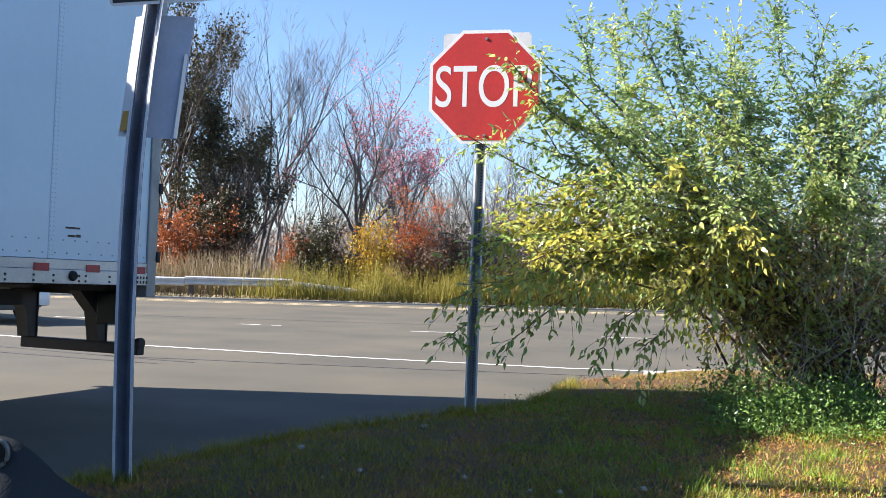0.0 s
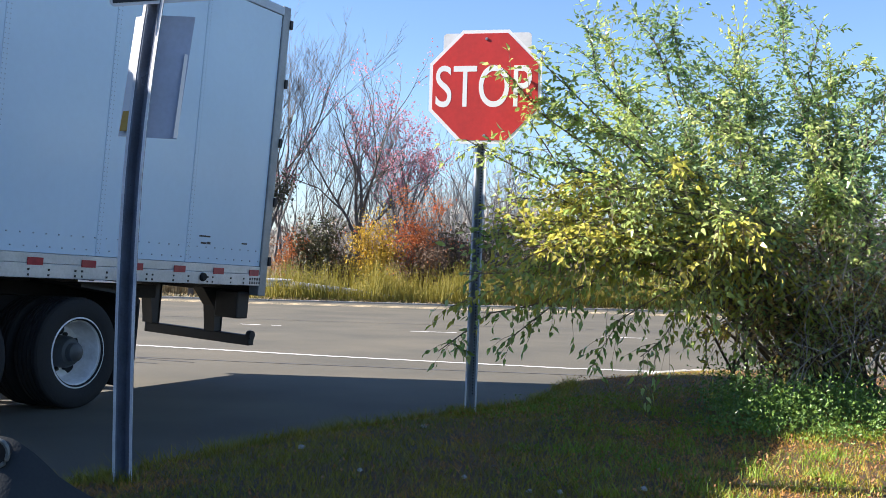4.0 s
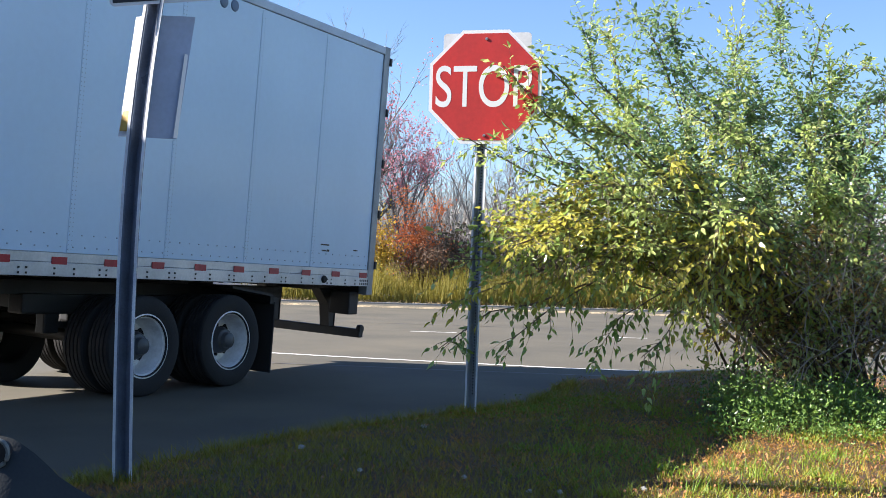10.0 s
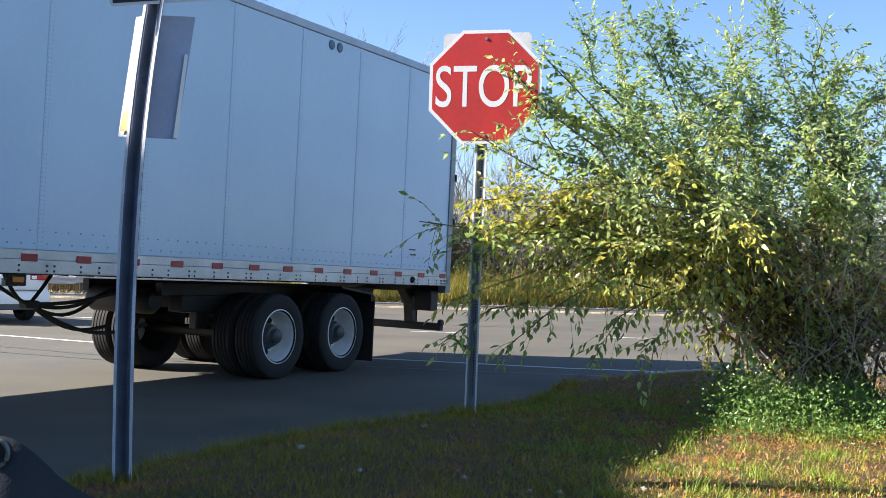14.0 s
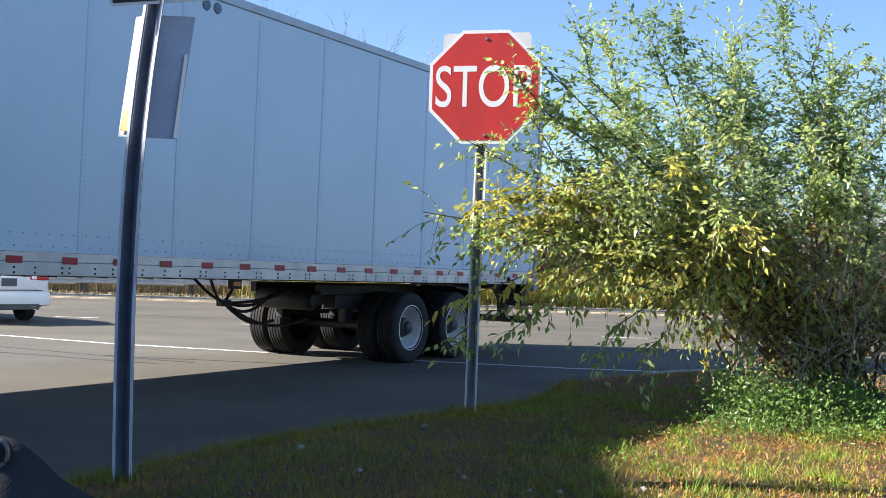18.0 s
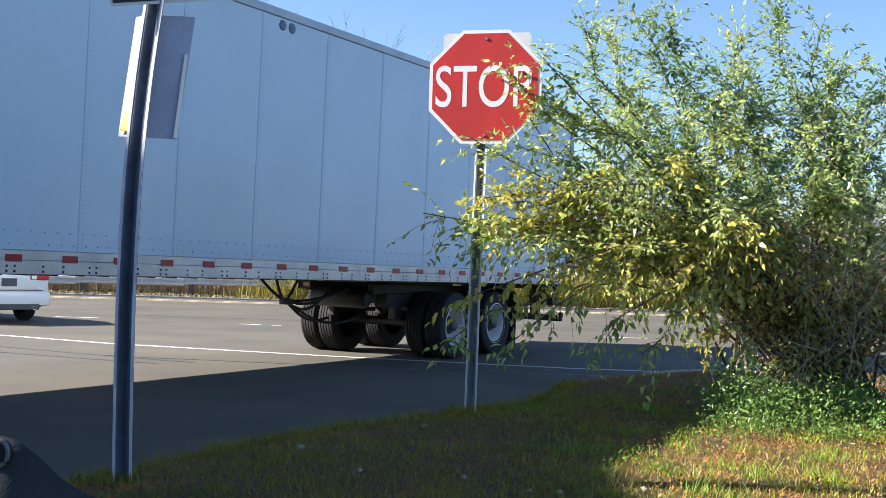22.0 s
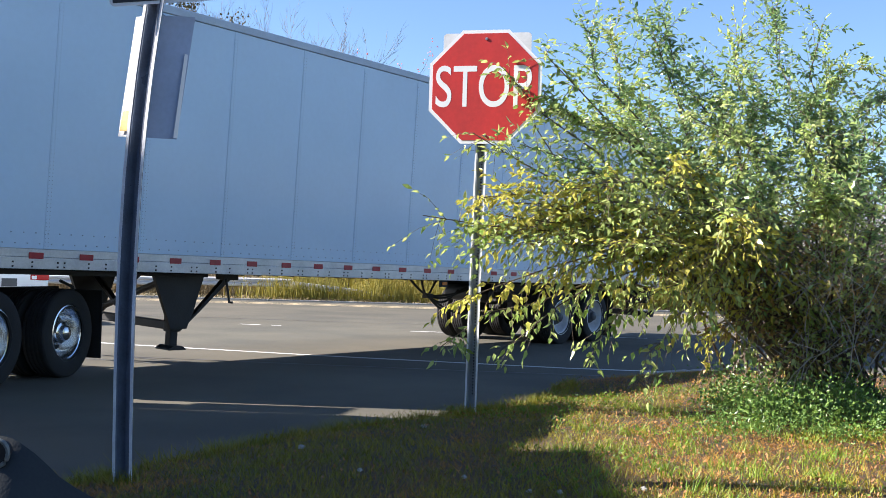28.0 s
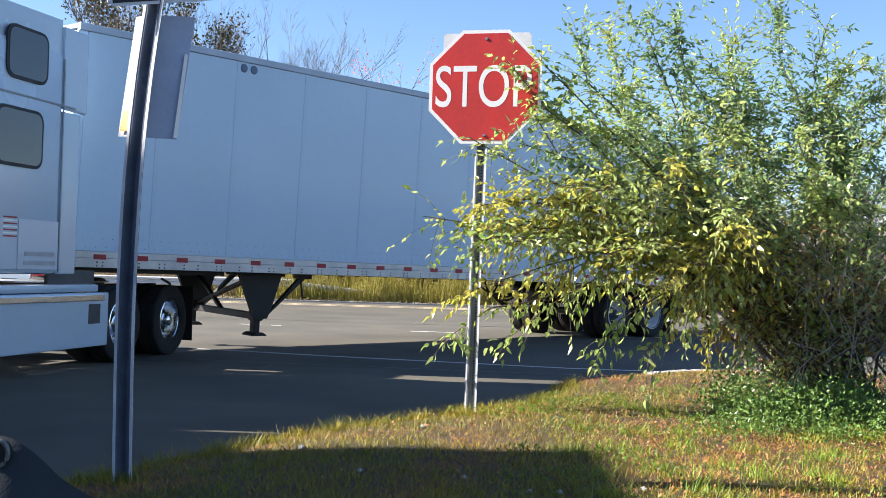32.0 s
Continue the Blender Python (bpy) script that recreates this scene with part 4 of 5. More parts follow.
TIPS_LEFT = [(-0.07, 8.7, 1.7), (0.28, 8.6, 1.97), (0.25, 8.6, 1.53), (0.5, 8.5, 1.75), (0.72, 8.4, 1.5), (1.16, 8.5, 1.6), (1.54, 8.7, 1.8), (1.84, 8.8, 1.49), (1.35, 8.6, 2.05), (1.75, 8.7, 2.2), (2.2, 8.8, 1.9), (2.35, 8.8, 1.62), (1.5, 8.6, 1.53), (2.0, 8.8, 1.48), (0.51, 8.7, 1.9), (0.67, 8.7, 1.61), (0.9, 8.7, 1.65), (0.43, 8.7, 1.64), (1.02, 8.7, 1.48), (0.76, 8.7, 1.82), (1.33, 8.7, 1.53), (0.95, 8.7, 2.0), (1.22, 8.7, 1.92)]
TIPS_DROOP = [(0.04, 8.8, 1.03), (-0.02, 8.9, 0.66), (0.5, 8.8, 0.82), (0.81, 8.8, 1.14), (1.21, 9.0, 0.69), (1.66, 9.2, 0.59), (1.91, 9.3, 0.97), (2.16, 9.0, 1.36), (2.68, 10.0, 0.66), (2.37, 10.0, 0.49)]
TIPS_RIGHT = [(2.85, 9.0, 1.62), (3.42, 9.3, 1.78), (3.76, 9.4, 1.31), (3.42, 9.5, 1.01), (4.28, 9.6, 1.43)]
TIPS_SIGN = [(0.51, 8.75, 2.81), (0.2, 8.72, 2.39), (0.71, 8.8, 3.03), (0.6, 8.7, 2.51)]


def limb(tip, material, leaves, sag, seed, droopy=0.0, fill=0.30, lean=0.0, size_of=0.066, wob=0.05):
    """One limb with side twigs and its leaves, swinging about its root."""
    r = np.random.default_rng(seed)
    start = Vector((r.normal() * 0.28, r.normal() * 0.25, 0.05))
    # the crown leans out towards the open corner as it goes along the road
    near = min(1.5, 0.42 * max(0.0, tip[0] - 0.7)) * lean
    k = (tip[1] - near) / tip[1]
    tip = (tip[0] * k, tip[1] * k, 1.326 + (tip[2] - 1.326) * k)
    end = Vector(tip) - Vector(ROOT)
    pts = bend(start, end, sag, 9, r, wob)
    size = (end - start).length
    g = Geo().tube(pts, [0.012 * (1 - i / 9.2) * min(1.2, size / 3) + 0.002 for i in range(9)], 6, False)
    # anchor at a third of the limb's length
    anchor = pts[3].copy()
    spots, ways, tops = [], [], []
    tw = Geo()
    n_tw = int((30 + size * 11) * (0.45 if droopy > 0.3 else 1.0))
    leaves = int(leaves * 1.4)
    for k in range(n_tw):
        s = 0.34 + 0.66 * r.random() ** 0.8
        i = min(7, int(s * 8))
        p = pts[i].lerp(pts[i + 1], s * 8 - i)
        along = (pts[i + 1] - pts[i]).normalized()
        d = (along * 0.75 + Vector(r.normal(size=3)) * 0.7 + Vector((0, 0, 0.25 - droopy))).normalized()
        ln = fill * r.uniform(0.6, 1.9) * (1.25 - 0.55 * s)
        q = p + d * ln + Vector((0, 0, -0.25 * ln - droopy * ln * 0.4))
        mid = p.lerp(q, 0.5) + Vector((0, 0, 0.08 * ln))
        tw.tube([p, mid, q], [0.003, 0.002, 0.001], 3, False)
        # leaves stand in turn on either side of the twig and hang a little
        way = (q - p).normalized()
        flank = way.cross(Vector((0, 0, 1)) + Vector(r.normal(size=3)) * 0.35).normalized()
        m_tw = max(3, int(leaves / n_tw))
        for j in range(m_tw + 1):
            a = min(1.0, (j + 0.3 + 0.5 * r.random()) / m_tw)
            spots.append(p.lerp(mid, a * 2) if a < 0.5 else mid.lerp(q, a * 2 - 1))
            turn = way * 0.6 + flank * (0.75 if j % 2 else -0.75) if j < m_tw else way
            ways.append(turn + Vector((0, 0, -0.12 - 0.8 * droopy)) + Vector(r.normal(size=3)) * 0.22)
            tops.append(Vector((0, 0, 1)) + Vector(r.normal(size=3)) * 0.8)
    for j in range(int(leaves * 0.10)):
        s = 0.6 + 0.4 * r.random()
        i = min(7, int(s * 8))
        spots.append(pts[i].lerp(pts[i + 1], s * 8 - i))
        ways.append(Vector(r.normal(size=3)) + Vector((0, 0, -0.3)))
        tops.append(Vector((0, 0, 1)) + Vector(r.normal(size=3)) * 0.5)
    sh = lambda geo: [tuple(Vector(v) - anchor) for v in geo.v]
    g.v, tw.v = sh(g), sh(tw)
    b = part("branch", g, M["twig"], shrub, smooth=True, loose=True, m=Matrix.Translation(anchor))
    tagged(part("twig_spray", tw, M["twig"], b, loose=True), kind="stuff")
    lg = Geo().quads(spray_quads(r, [tuple(c - anchor) for c in spots], [tuple(w) for w in ways], [tuple(w) for w in tops], size_of, size_of * 0.44))
    tagged(part("leaves", lg, material, b, loose=True), kind="stuff")
    BRANCHES.append((b, anchor, (end - anchor).length))
    return b


for i, p in enumerate(TIPS_TOP):
    limb(p, M["leaf"] if i % 3 == 2 else M["leaf_top"], 520, 0.15, 100 + i, 0.0, 0.44 if p[0] > 1.4 else 0.40, wob=0.12)
for i, p in enumerate(TIPS_MID):
    limb(p, M["leaf_top"] if i % 2 else M["leaf"], 440, 0.35, 200 + i, 0.05, 0.50 if p[0] > 1.1 else 0.30, 0.8, 0.066, 0.10)
LONG = (len(BRANCHES), len(BRANCHES) + 1)
for i, p in enumerate(TIPS_LEFT):
    limb(p, M["leaf_yellow"] if i % 2 else M["leaf"], 360 if i < 2 else 180, 0.55, 300 + i, 0.12, 0.36 if i < 2 else 0.30, 1.0, 0.074)
for i, p in enumerate(TIPS_DROOP):
    limb(p, M["leaf"] if i % 3 else M["leaf_yellow"], (70 if i < 5 else 55), 0.8, 400 + i, 0.5, 0.20 if i < 5 else 0.26, 1.0, 0.088)
for i, p in enumerate(TIPS_RIGHT):
    limb(p, M["leaf"] if i % 2 else M["leaf_dry"], 140, 0.35, 500 + i, 0.15, 0.5, wob=0.1)
for i, p in enumerate(TIPS_SIGN):
    limb(p, M["leaf"], 200, 0.25, 600 + i, 0.05, 0.22, 0.0, 0.074)
# bare inner stems
for k in range(34):
    a = rng.uniform(0, 2 * math.pi)
    h = rng.uniform(0.7, 2.0)
    q = Vector((math.cos(a) * rng.uniform(0.2, 1.5), math.sin(a) * rng.uniform(0.1, 0.8) - 0.4, h))
    p = Vector((rng.normal() * 0.5, rng.normal() * 0.3 - 0.1, 0.0))
    part("stem", Geo().tube(bend(p, q, 0.12, 6, rng, 0.04), [0.02, 0.017, 0.014, 0.011, 0.008, 0.005], 5, False), M["twig"] if k % 3 else M["pale_twig"], shrub, smooth=True, loose=True)
for k in range(16):
    a = rng.uniform(-2.9, -0.2)
    q = Vector((math.cos(a) * rng.uniform(0.5, 1.5), -0.5 - abs(rng.normal()) * 0.3, rng.uniform(0.35, 1.15)))
    tip = q + Vector(ROOT)
    limb(tuple(tip), M["leaf_dry"] if k % 2 else M["leaf"], 120, 0.3, 700 + k, 0.1, 0.4)
g = Geo().tube([(-0.1, -0.1, 0.0), (-0.35, -0.25, 0.5), (-0.75, -0.4, 0.95), (-1.3, -0.6, 1.35)], [0.06, 0.05, 0.042, 0.03], 8, False)
part("trunk", g, M["bark"], shrub, smooth=True, loose=True)

# pale bare twigs on its open side
for k in range(64):
    p = Vector((rng.uniform(-0.9, 1.1), -0.5 - 0.9 * rng.random(), rng.uniform(0.1, 1.2)))
    d = Vector((rng.normal() * 0.7 + 0.2, -0.5 * rng.random(), 0.5 + 0.5 * rng.random()))
    g = Geo()
    pts = bend(p, p + d * rng.uniform(0.5, 1.1), 0.06, 6, rng, 0.05)
    g.tube(pts, [0.006, 0.005, 0.004, 0.0035, 0.003, 0.002], 4, False)
    for j in range(4):
        a = pts[2 + j % 4]
        g.tube([a, a + Vector((rng.normal(), -0.3, 0.3 + rng.random())).normalized() * rng.uniform(0.15, 0.4)], [0.003, 0.0015], 3, False)
    part("bare_twig", g, M["pale_twig"], shrub, loose=True)

# weeds round its foot
spots = []
for k in range(480):
    cx, cy = rng.uniform(1.9, 6.0), rng.uniform(7.2, 9.9)
    if cy < 7.2 + 0.55 * abs(cx - 3.9) * rng.random() or cx < 0.24 * cy + 0.15 * rng.random():
        continue
    h = rng.uniform(0.06, 0.52) * rng.uniform(0.5, 1.0)
    z = verge_z(cx, cy)
    for j in range(58):
        spots.append((cx + rng.normal() * 0.09, cy + rng.normal() * 0.09, z + h * rng.random() + 0.03))
g = Geo().quads(leaf_quads(rng, spots, 0.034, 0.019, 0.2, 0.9))
tagged(part("weeds", g, M["weed"], None, loose=True), "dark green leafy weeds round the foot of the shrub", "weeds", kind="stuff")

# mown grass of the corner
roots, dry = [], []
for k in range(150000):
    y = 2.6 + 11.5 * rng.random() ** 1.25
    x = rng.uniform(-0.45, 0.5) * y + rng.uniform(-0.8, 0.8)
    if not in_verge(x, y):
        continue
    p = noise.noise(Vector((x * 0.9, y * 0.9, 7.0))) + 0.5 * noise.noise(Vector((x * 3.1, y * 3.1, 2.0)))
    (dry if p + rng.normal() * 0.25 > 0.28 - 0.24 * max(0.0, min(1.8, x - 0.9)) else roots).append((x, y, verge_z(x, y) - 0.01))
g = Geo().quads(blade_quads(rng, roots, 0.045, 0.006, 0.9))
tagged(part("grass", g, M["grass"], None, loose=True), "short green autumn grass on the road corner", "grass", kind="stuff")
g = Geo().quads(blade_quads(rng, dry, 0.03, 0.007, 1.8))
tagged(part("dry_grass", g, M["dry_grass"], None, loose=True), "dry straw-coloured grass patches on the road corner", "grass", kind="stuff")
# broad-leaved patches in the lawn
spots = []
for k in range(60):
    cx, cy = rng.uniform(0.4, 4.5), rng.uniform(5.0, 11.0)
    if not in_verge(cx, cy):
        continue
    w = rng.uniform(0.05, 0.2)
    for j in range(int(40 + 300 * w)):
        x, y = cx + rng.normal() * w, cy + rng.normal() * w
        spots.append((x, y, verge_z(x, y) + rng.random() * 0.06))
g = Geo().quads(leaf_quads(rng, spots, 0.032, 0.011, -0.6, 0.6, True))
tagged(part("clover", g, M["weed_bright"], None, loose=True), "bright green broad-leaved patches in the lawn", "weeds", kind="stuff")
# fallen leaves
spots = []
for k in range(9000):
    x, y = rng.uniform(-1.5, 5.0), rng.uniform(4.6, 12.5)
    if in_verge(x, y) and noise.noise(Vector((x * 0.8, y * 0.8, 1.0))) + rng.normal() * 0.3 > 0.45 - 0.45 * min(1.6, max(0.0, x + 0.3)):
        spots.append((x, y, verge_z(x, y) + 0.02 + rng.random() * 0.025))
g = Geo().quads(leaf_quads(rng, spots, 0.022, 0.016, 0.0, 3.0, True))
tagged(part("fallen_leaves", g, M["leaf_fallen"], None, loose=True), "fallen brown and orange leaves in the grass", "leaves", kind="stuff")
# longer tufts along the edge and at the posts
roots = []
for k in range(260):
    s = rng.integers(3, 11)
    (ax, ay), (bx, by) = VERGE[s], VERGE[s + 1]
    a = rng.random()
    cx, cy = ax + (bx - ax) * a + abs(rng.normal()) * 0.12 + 0.03, ay + (by - ay) * a - abs(rng.normal()) * 0.08
    for j in range(14):
        roots.append((cx + rng.normal() * 0.03, cy + rng.normal() * 0.03, verge_z(cx, cy) - 0.02))
for cx, cy in ((0.27, 8.95), (-1.64, 5.78), (0.15, 8.9), (0.4, 8.95)):
    for j in range(160):
        roots.append((cx + rng.normal() * 0.07, cy + rng.normal() * 0.06, verge_z(cx, cy) - 0.02))
g = Geo().quads(blade_quads(rng, roots, 0.09, 0.007, 1.0))
tagged(part("grass_tufts", g, M["grass"], None, loose=True), "longer uncut grass tufts along the verge edge", "grass", kind="stuff")
# vivid green tufts in the open lawn
roots = []
for k in range(85):
    cx, cy = rng.uniform(0.7, 4.4), rng.uniform(5.2, 9.2)
    if not in_verge(cx, cy):
        continue
    w = rng.uniform(0.03, 0.13)
    for j in range(int(30 + 500 * w)):
        x, y = cx + rng.normal() * w, cy + rng.normal() * w
        roots.append((x, y, verge_z(x, y) - 0.01))
g = Geo().quads(blade_quads(rng, roots, 0.075, 0.006, 0.7))
tagged(part("green_tufts", g, M["tuft"], None, loose=True), "vivid green grass tufts in the lawn", "grass", kind="stuff")
for i, (x, y) in enumerate(((-0.42, 6.0), (0.47, 5.55), (1.06, 5.62), (0.62, 5.5), (1.25, 6.2), (-0.85, 6.9), (0.15, 5.9), (-0.1, 7.9))):
    g = Geo()
    n0 = rng.uniform(0.012, 0.024)
    g.lathe([(0.0, 0.0), (n0, 0.004), (n0 * 0.9, n0 * 0.7), (n0 * 0.4, n0 * 1.1), (0.0, n0 * 1.15)], 9, "z", (x, y, verge_z(x, y)))
    g.v = [(v[0] + rng.normal() * 0.004, v[1] + rng.normal() * 0.004, v[2] + rng.normal() * 0.002) for v in g.v]
    tagged(part("pebble", g, M["stone"], None), "small pale scrap lying in the grass", "pebble", group="scraps in the grass")


def sway():
    """The wind: limbs swing a little about their anchors; the long ones reach out and back."""
    r = np.random.default_rng(21)
    for k, (b, anchor, reach) in enumerate(BRANCHES):
        out = k in LONG
        ph, ph2 = r.uniform(0, 6.28), r.uniform(0, 6.28)
        amp = 1.0 + 0.9 * r.random()
        rows = []
        for i in range(65):
            t = 0.5 * i
            gust = 0.6 + 0.4 * math.sin(0.45 * t + ph2 * 0.3)
            a = amp * gust * math.sin(2 * math.pi * t / 2.9 + ph)
            c = amp * 0.7 * gust * math.sin(2 * math.pi * t / 3.7 + ph2)
            if out:
                # the longest limb hangs at first, then is blown out sideways
                s = min(1.0, max(0.0, (t - 9.0) / 3.5))
                s = s * s * (3 - 2 * s)
                a -= 9 * (1 - s)
                c += 16 * (1 - s)
            rows.append((t, pose(anchor.x, anchor.y, anchor.z, c * 0.5, a, c)))
        walk(b, rows)


# ---- far side: guard rail, tall weeds, trees ----
rail = thing("guard_rail", "galvanised corrugated guard rail on wooden posts along the road", "guard rail")
for i in range(24):
    x0 = -5.35 - (i + 1) * 3.8
    drop = min(0.15, 0.05 * i)
    y = 39.6 + 0.05 * x0
    prof = [(0.0, 0.46), (-0.05, 0.50), (-0.05, 0.56), (0.0, 0.615), (-0.05, 0.67), (-0.05, 0.73), (0.0, 0.77)]
    vs = [(x, y + 0.05 * dx + a, b) for dx, x in ((0, x0), (3.79, x0 + 3.79)) for a, b in prof]
    vs = [(x, yy, b - drop) for x, yy, b in vs]
    n = len(prof)
    g = Geo().add(vs + [(v[0], v[1] + 0.006, v[2]) for v in vs], [(j, j + 1, n + j + 1, n + j) for j in range(n - 1)] + [(2 * n + j, 3 * n + j, 3 * n + j + 1, 2 * n + j + 1) for j in range(n - 1)])
    part("rail_panel", g, M["rail_zinc"], rail, loose=True)
    part("rail_post", Geo().box((x0 + 0.1, y + 0.05, -0.05), (x0 + 0.28, y + 0.24, 0.72), 0.01), M["bark"], rail)
part("rail_end", Geo().tube([(-5.4, 39.35, 0.56), (-4.0, 39.6, 0.45), (-2.6, 39.9, 0.30), (-1.5, 40.2, 0.15)], [0.13, 0.11, 0.10, 0.06], 8), M["rail_zinc"], rail, smooth=True)


def grow(rng, g, p, d, length, radius, level, ends, wander=0.16, split=3, up=0.25, tight=1.0):
    """A branching limb; collects the ends of its finest twigs."""
    n = 4 if level else 3
    pts = [Vector(p)]
    dd = Vector(d)
    for i in range(n):
        dd = (dd + Vector(rng.normal(size=3)) * wander + Vector((0, 0, up * 0.2))).normalized()
        pts.append(pts[-1] + dd * length / n)
    g.tube(pts, [radius * (1 - 0.55 * i / n) for i in range(n + 1)], 6 if radius > 0.06 else (4 if radius > 0.02 else 3), False)
    if level == 0:
        ends += pts[1:]
        return
    for k in range(split + (1 if rng.random() < 0.5 else 0)):
        s = rng.uniform(0.35, 1.0)
        i = min(n - 1, int(s * n))
        q = pts[i].lerp(pts[i + 1], s * n - i)
        a = rng.uniform(0, 6.283)
        side = Vector((math.cos(a), math.sin(a), 0))
        nd = (dd * 0.85 + side * rng.uniform(0.35, 0.8) * tight + Vector((0, 0, up))).normalized()
        grow(rng, g, q, nd, length * rng.uniform(0.5, 0.72), max(0.006, radius * 0.5), level - 1, ends, wander, split, up, tight)
    grow(rng, g, pts[-1], dd, length * 0.62, max(0.006, radius * 0.45), level - 1, ends, wander, split, up, tight)


def tree(base, height, seed, label, bark, leaf=None, n_leaf=0, size=0.12, stems=1, lean=(0, 0), level=4, low=0.0, spread=0.5, split=3, radius=None, clump=-0.12, right=99.0, tight=1.0):
    """A tree with a tapered, branching trunk and, where it has any, leaves on its twigs."""
    rng = np.random.default_rng(seed)
    t = thing("tree", label, "tree", m=Matrix.Translation(base))
    g, ends = Geo(), []
    for k in range(stems):
        a = rng.uniform(0, 6.283)
        d = Vector((lean[0] + (math.cos(a) * spread if stems > 1 else 0), lean[1] + (math.sin(a) * spread * 0.5 if stems > 1 else 0), 1.6)).normalized()
        grow(rng, g, (rng.normal() * 0.1, 0, -0.1), d, height * rng.uniform(0.40, 0.48), (radius or height * 0.016), level, ends, 0.10, split, 0.28, tight)
    part("trunk", g, bark, t, smooth=True, loose=True)
    if leaf is not None:
        ends = [e for e in ends if e.z > low and e.x < right]
        # leaves stand in clusters, with gaps between
        ends = [e for e in ends if noise.noise(e * 0.55 + Vector((seed, 0, 0))) > clump]
        pick = rng.integers(0, len(ends), n_leaf)
        c = np.array([tuple(ends[i]) for i in pick]) + rng.normal(size=(n_leaf, 3)) * 0.16
        tagged(part("crown", Geo().quads(leaf_quads(rng, c, size, size * 0.75, 0.2, 0.4)), leaf, t, loose=True), kind="stuff")
    return t


def shrubbery(base, w, h, d, seed, label, leaf, n, size=0.10, stems=14, bark=None):
    """An uneven thicket: stems that carry clumps of leaves."""
    rng = np.random.default_rng(seed)
    t = thing("bush", label, "bush", m=Matrix.Translation(base))
    g, spots = Geo(), []
    for k in range(stems):
        p = Vector((rng.normal() * w * 0.16, rng.normal() * d * 0.2, -0.1))
        q = Vector((rng.normal() * w * 0.30, rng.normal() * d * 0.3, h * rng.uniform(0.55, 1.05)))
        pts = bend(p, q, 0.1, 5, rng, 0.12)
        g.tube(pts, [0.03, 0.024, 0.018, 0.012, 0.006], 4, False)
        for j in range(9):
            a = rng.uniform(0.3, 1.0) * 4
            i = min(3, int(a))
            c = pts[i].lerp(pts[i + 1], a - i)
            e = c + Vector(rng.normal(size=3)) * 0.28 * h * 0.5
            g.tube([c, e], [0.008, 0.004], 3, False)
            for m in range(max(1, n // (stems * 9))):
                spots.append(c.lerp(e, rng.random() * 1.1) + Vector(rng.normal(size=3)) * 0.13)
    tagged(part("woody_base", g, bark or M["twig"], t, loose=True), kind="stuff")
    tagged(part("foliage", Geo().quads(leaf_quads(rng, [tuple(s) for s in spots], size, size * 0.7, 0.2, 0.5)), leaf, t, loose=True), kind="stuff")
    return t


def forked_maple(base, seed):
    """A young maple that forks low into splayed limbs and keeps a few red leaves."""
    rng = np.random.default_rng(seed)
    t = thing("tree", "young maple with sparse red leaves on bare branches", "tree", m=Matrix.Translation(base))
    g, ends = Geo(), []
    g.tube([(-0.05, 0, -0.1), (0.0, 0, 0.6), (0.08, 0, 1.3), (0.12, 0, 1.9)], [0.24, 0.19, 0.17, 0.13], 8, False)
    for lean, rise, length in ((-0.30, 1.5, 3.2), (-0.10, 1.7, 3.8), (0.10, 1.8, 4.0), (0.34, 1.6, 3.6), (0.60, 1.5, 2.6)):
        d = Vector((lean, rng.normal() * 0.15, 1.0)).normalized()
        grow(rng, g, (0.1, 0, rise), d, length, 0.085, 3, ends, 0.13, 2, 0.12, 1.0)
    part("trunk", g, M["bark"], t, smooth=True, loose=True)
    # the leaves left over stand in loose clusters on the higher and outer twigs
    keep = [e for e in ends if e.z > 4.0 and (noise.noise(e * 0.7 + Vector((4, 1, 2))) > 0.12 or e.x > 1.4)]
    pick = rng.integers(0, len(keep), 900)
    c = np.array([tuple(keep[i]) for i in pick]) + rng.normal(size=(900, 3)) * 0.16
    tagged(part("crown", Geo().quads(leaf_quads(rng, c, 0.10, 0.08, 0.2, 0.4)), M["leaf_red"], t, loose=True), kind="stuff")


# trees by their place along the far bank (x, y, ground)
bare = "bare grey tree with fine leafless twigs"
tree((-8.6, 50, 0.3), 12.4, 31, bare, M["grey_twig"], stems=3, level=5, spread=0.45, split=2, radius=0.12, tight=1.0)
tree((-8.0, 52, 0.3), 12.4, 36, bare, M["grey_twig"], stems=2, level=5, spread=0.22, split=2, radius=0.11, tight=0.95)
tree((-7.3, 55, 0.3), 8.6, 32, bare, M["grey_twig"], stems=3, level=5, spread=0.4, split=2, radius=0.07, tight=1.0)
tree((-5.9, 58, 0.4), 9.5, 33, bare, M["grey_twig"], stems=2, level=4, spread=0.3, split=2, radius=0.08, tight=0.7)
tree((-4.6, 57, 0.4), 8.5, 34, bare, M["grey_twig"], stems=2, level=4, spread=0.3, split=3, radius=0.07, tight=0.7)
forked_maple((-3.65, 46, 0.3), 41)
tree((-1.5, 50, 0.3), 8.6, 52, "small maple with pinkish red foliage", M["pale_bark"], M["leaf_red"], 2600, 0.12, 2, (0, 0), 4, 3.6, 0.3, 3, 0.09, tight=0.8)
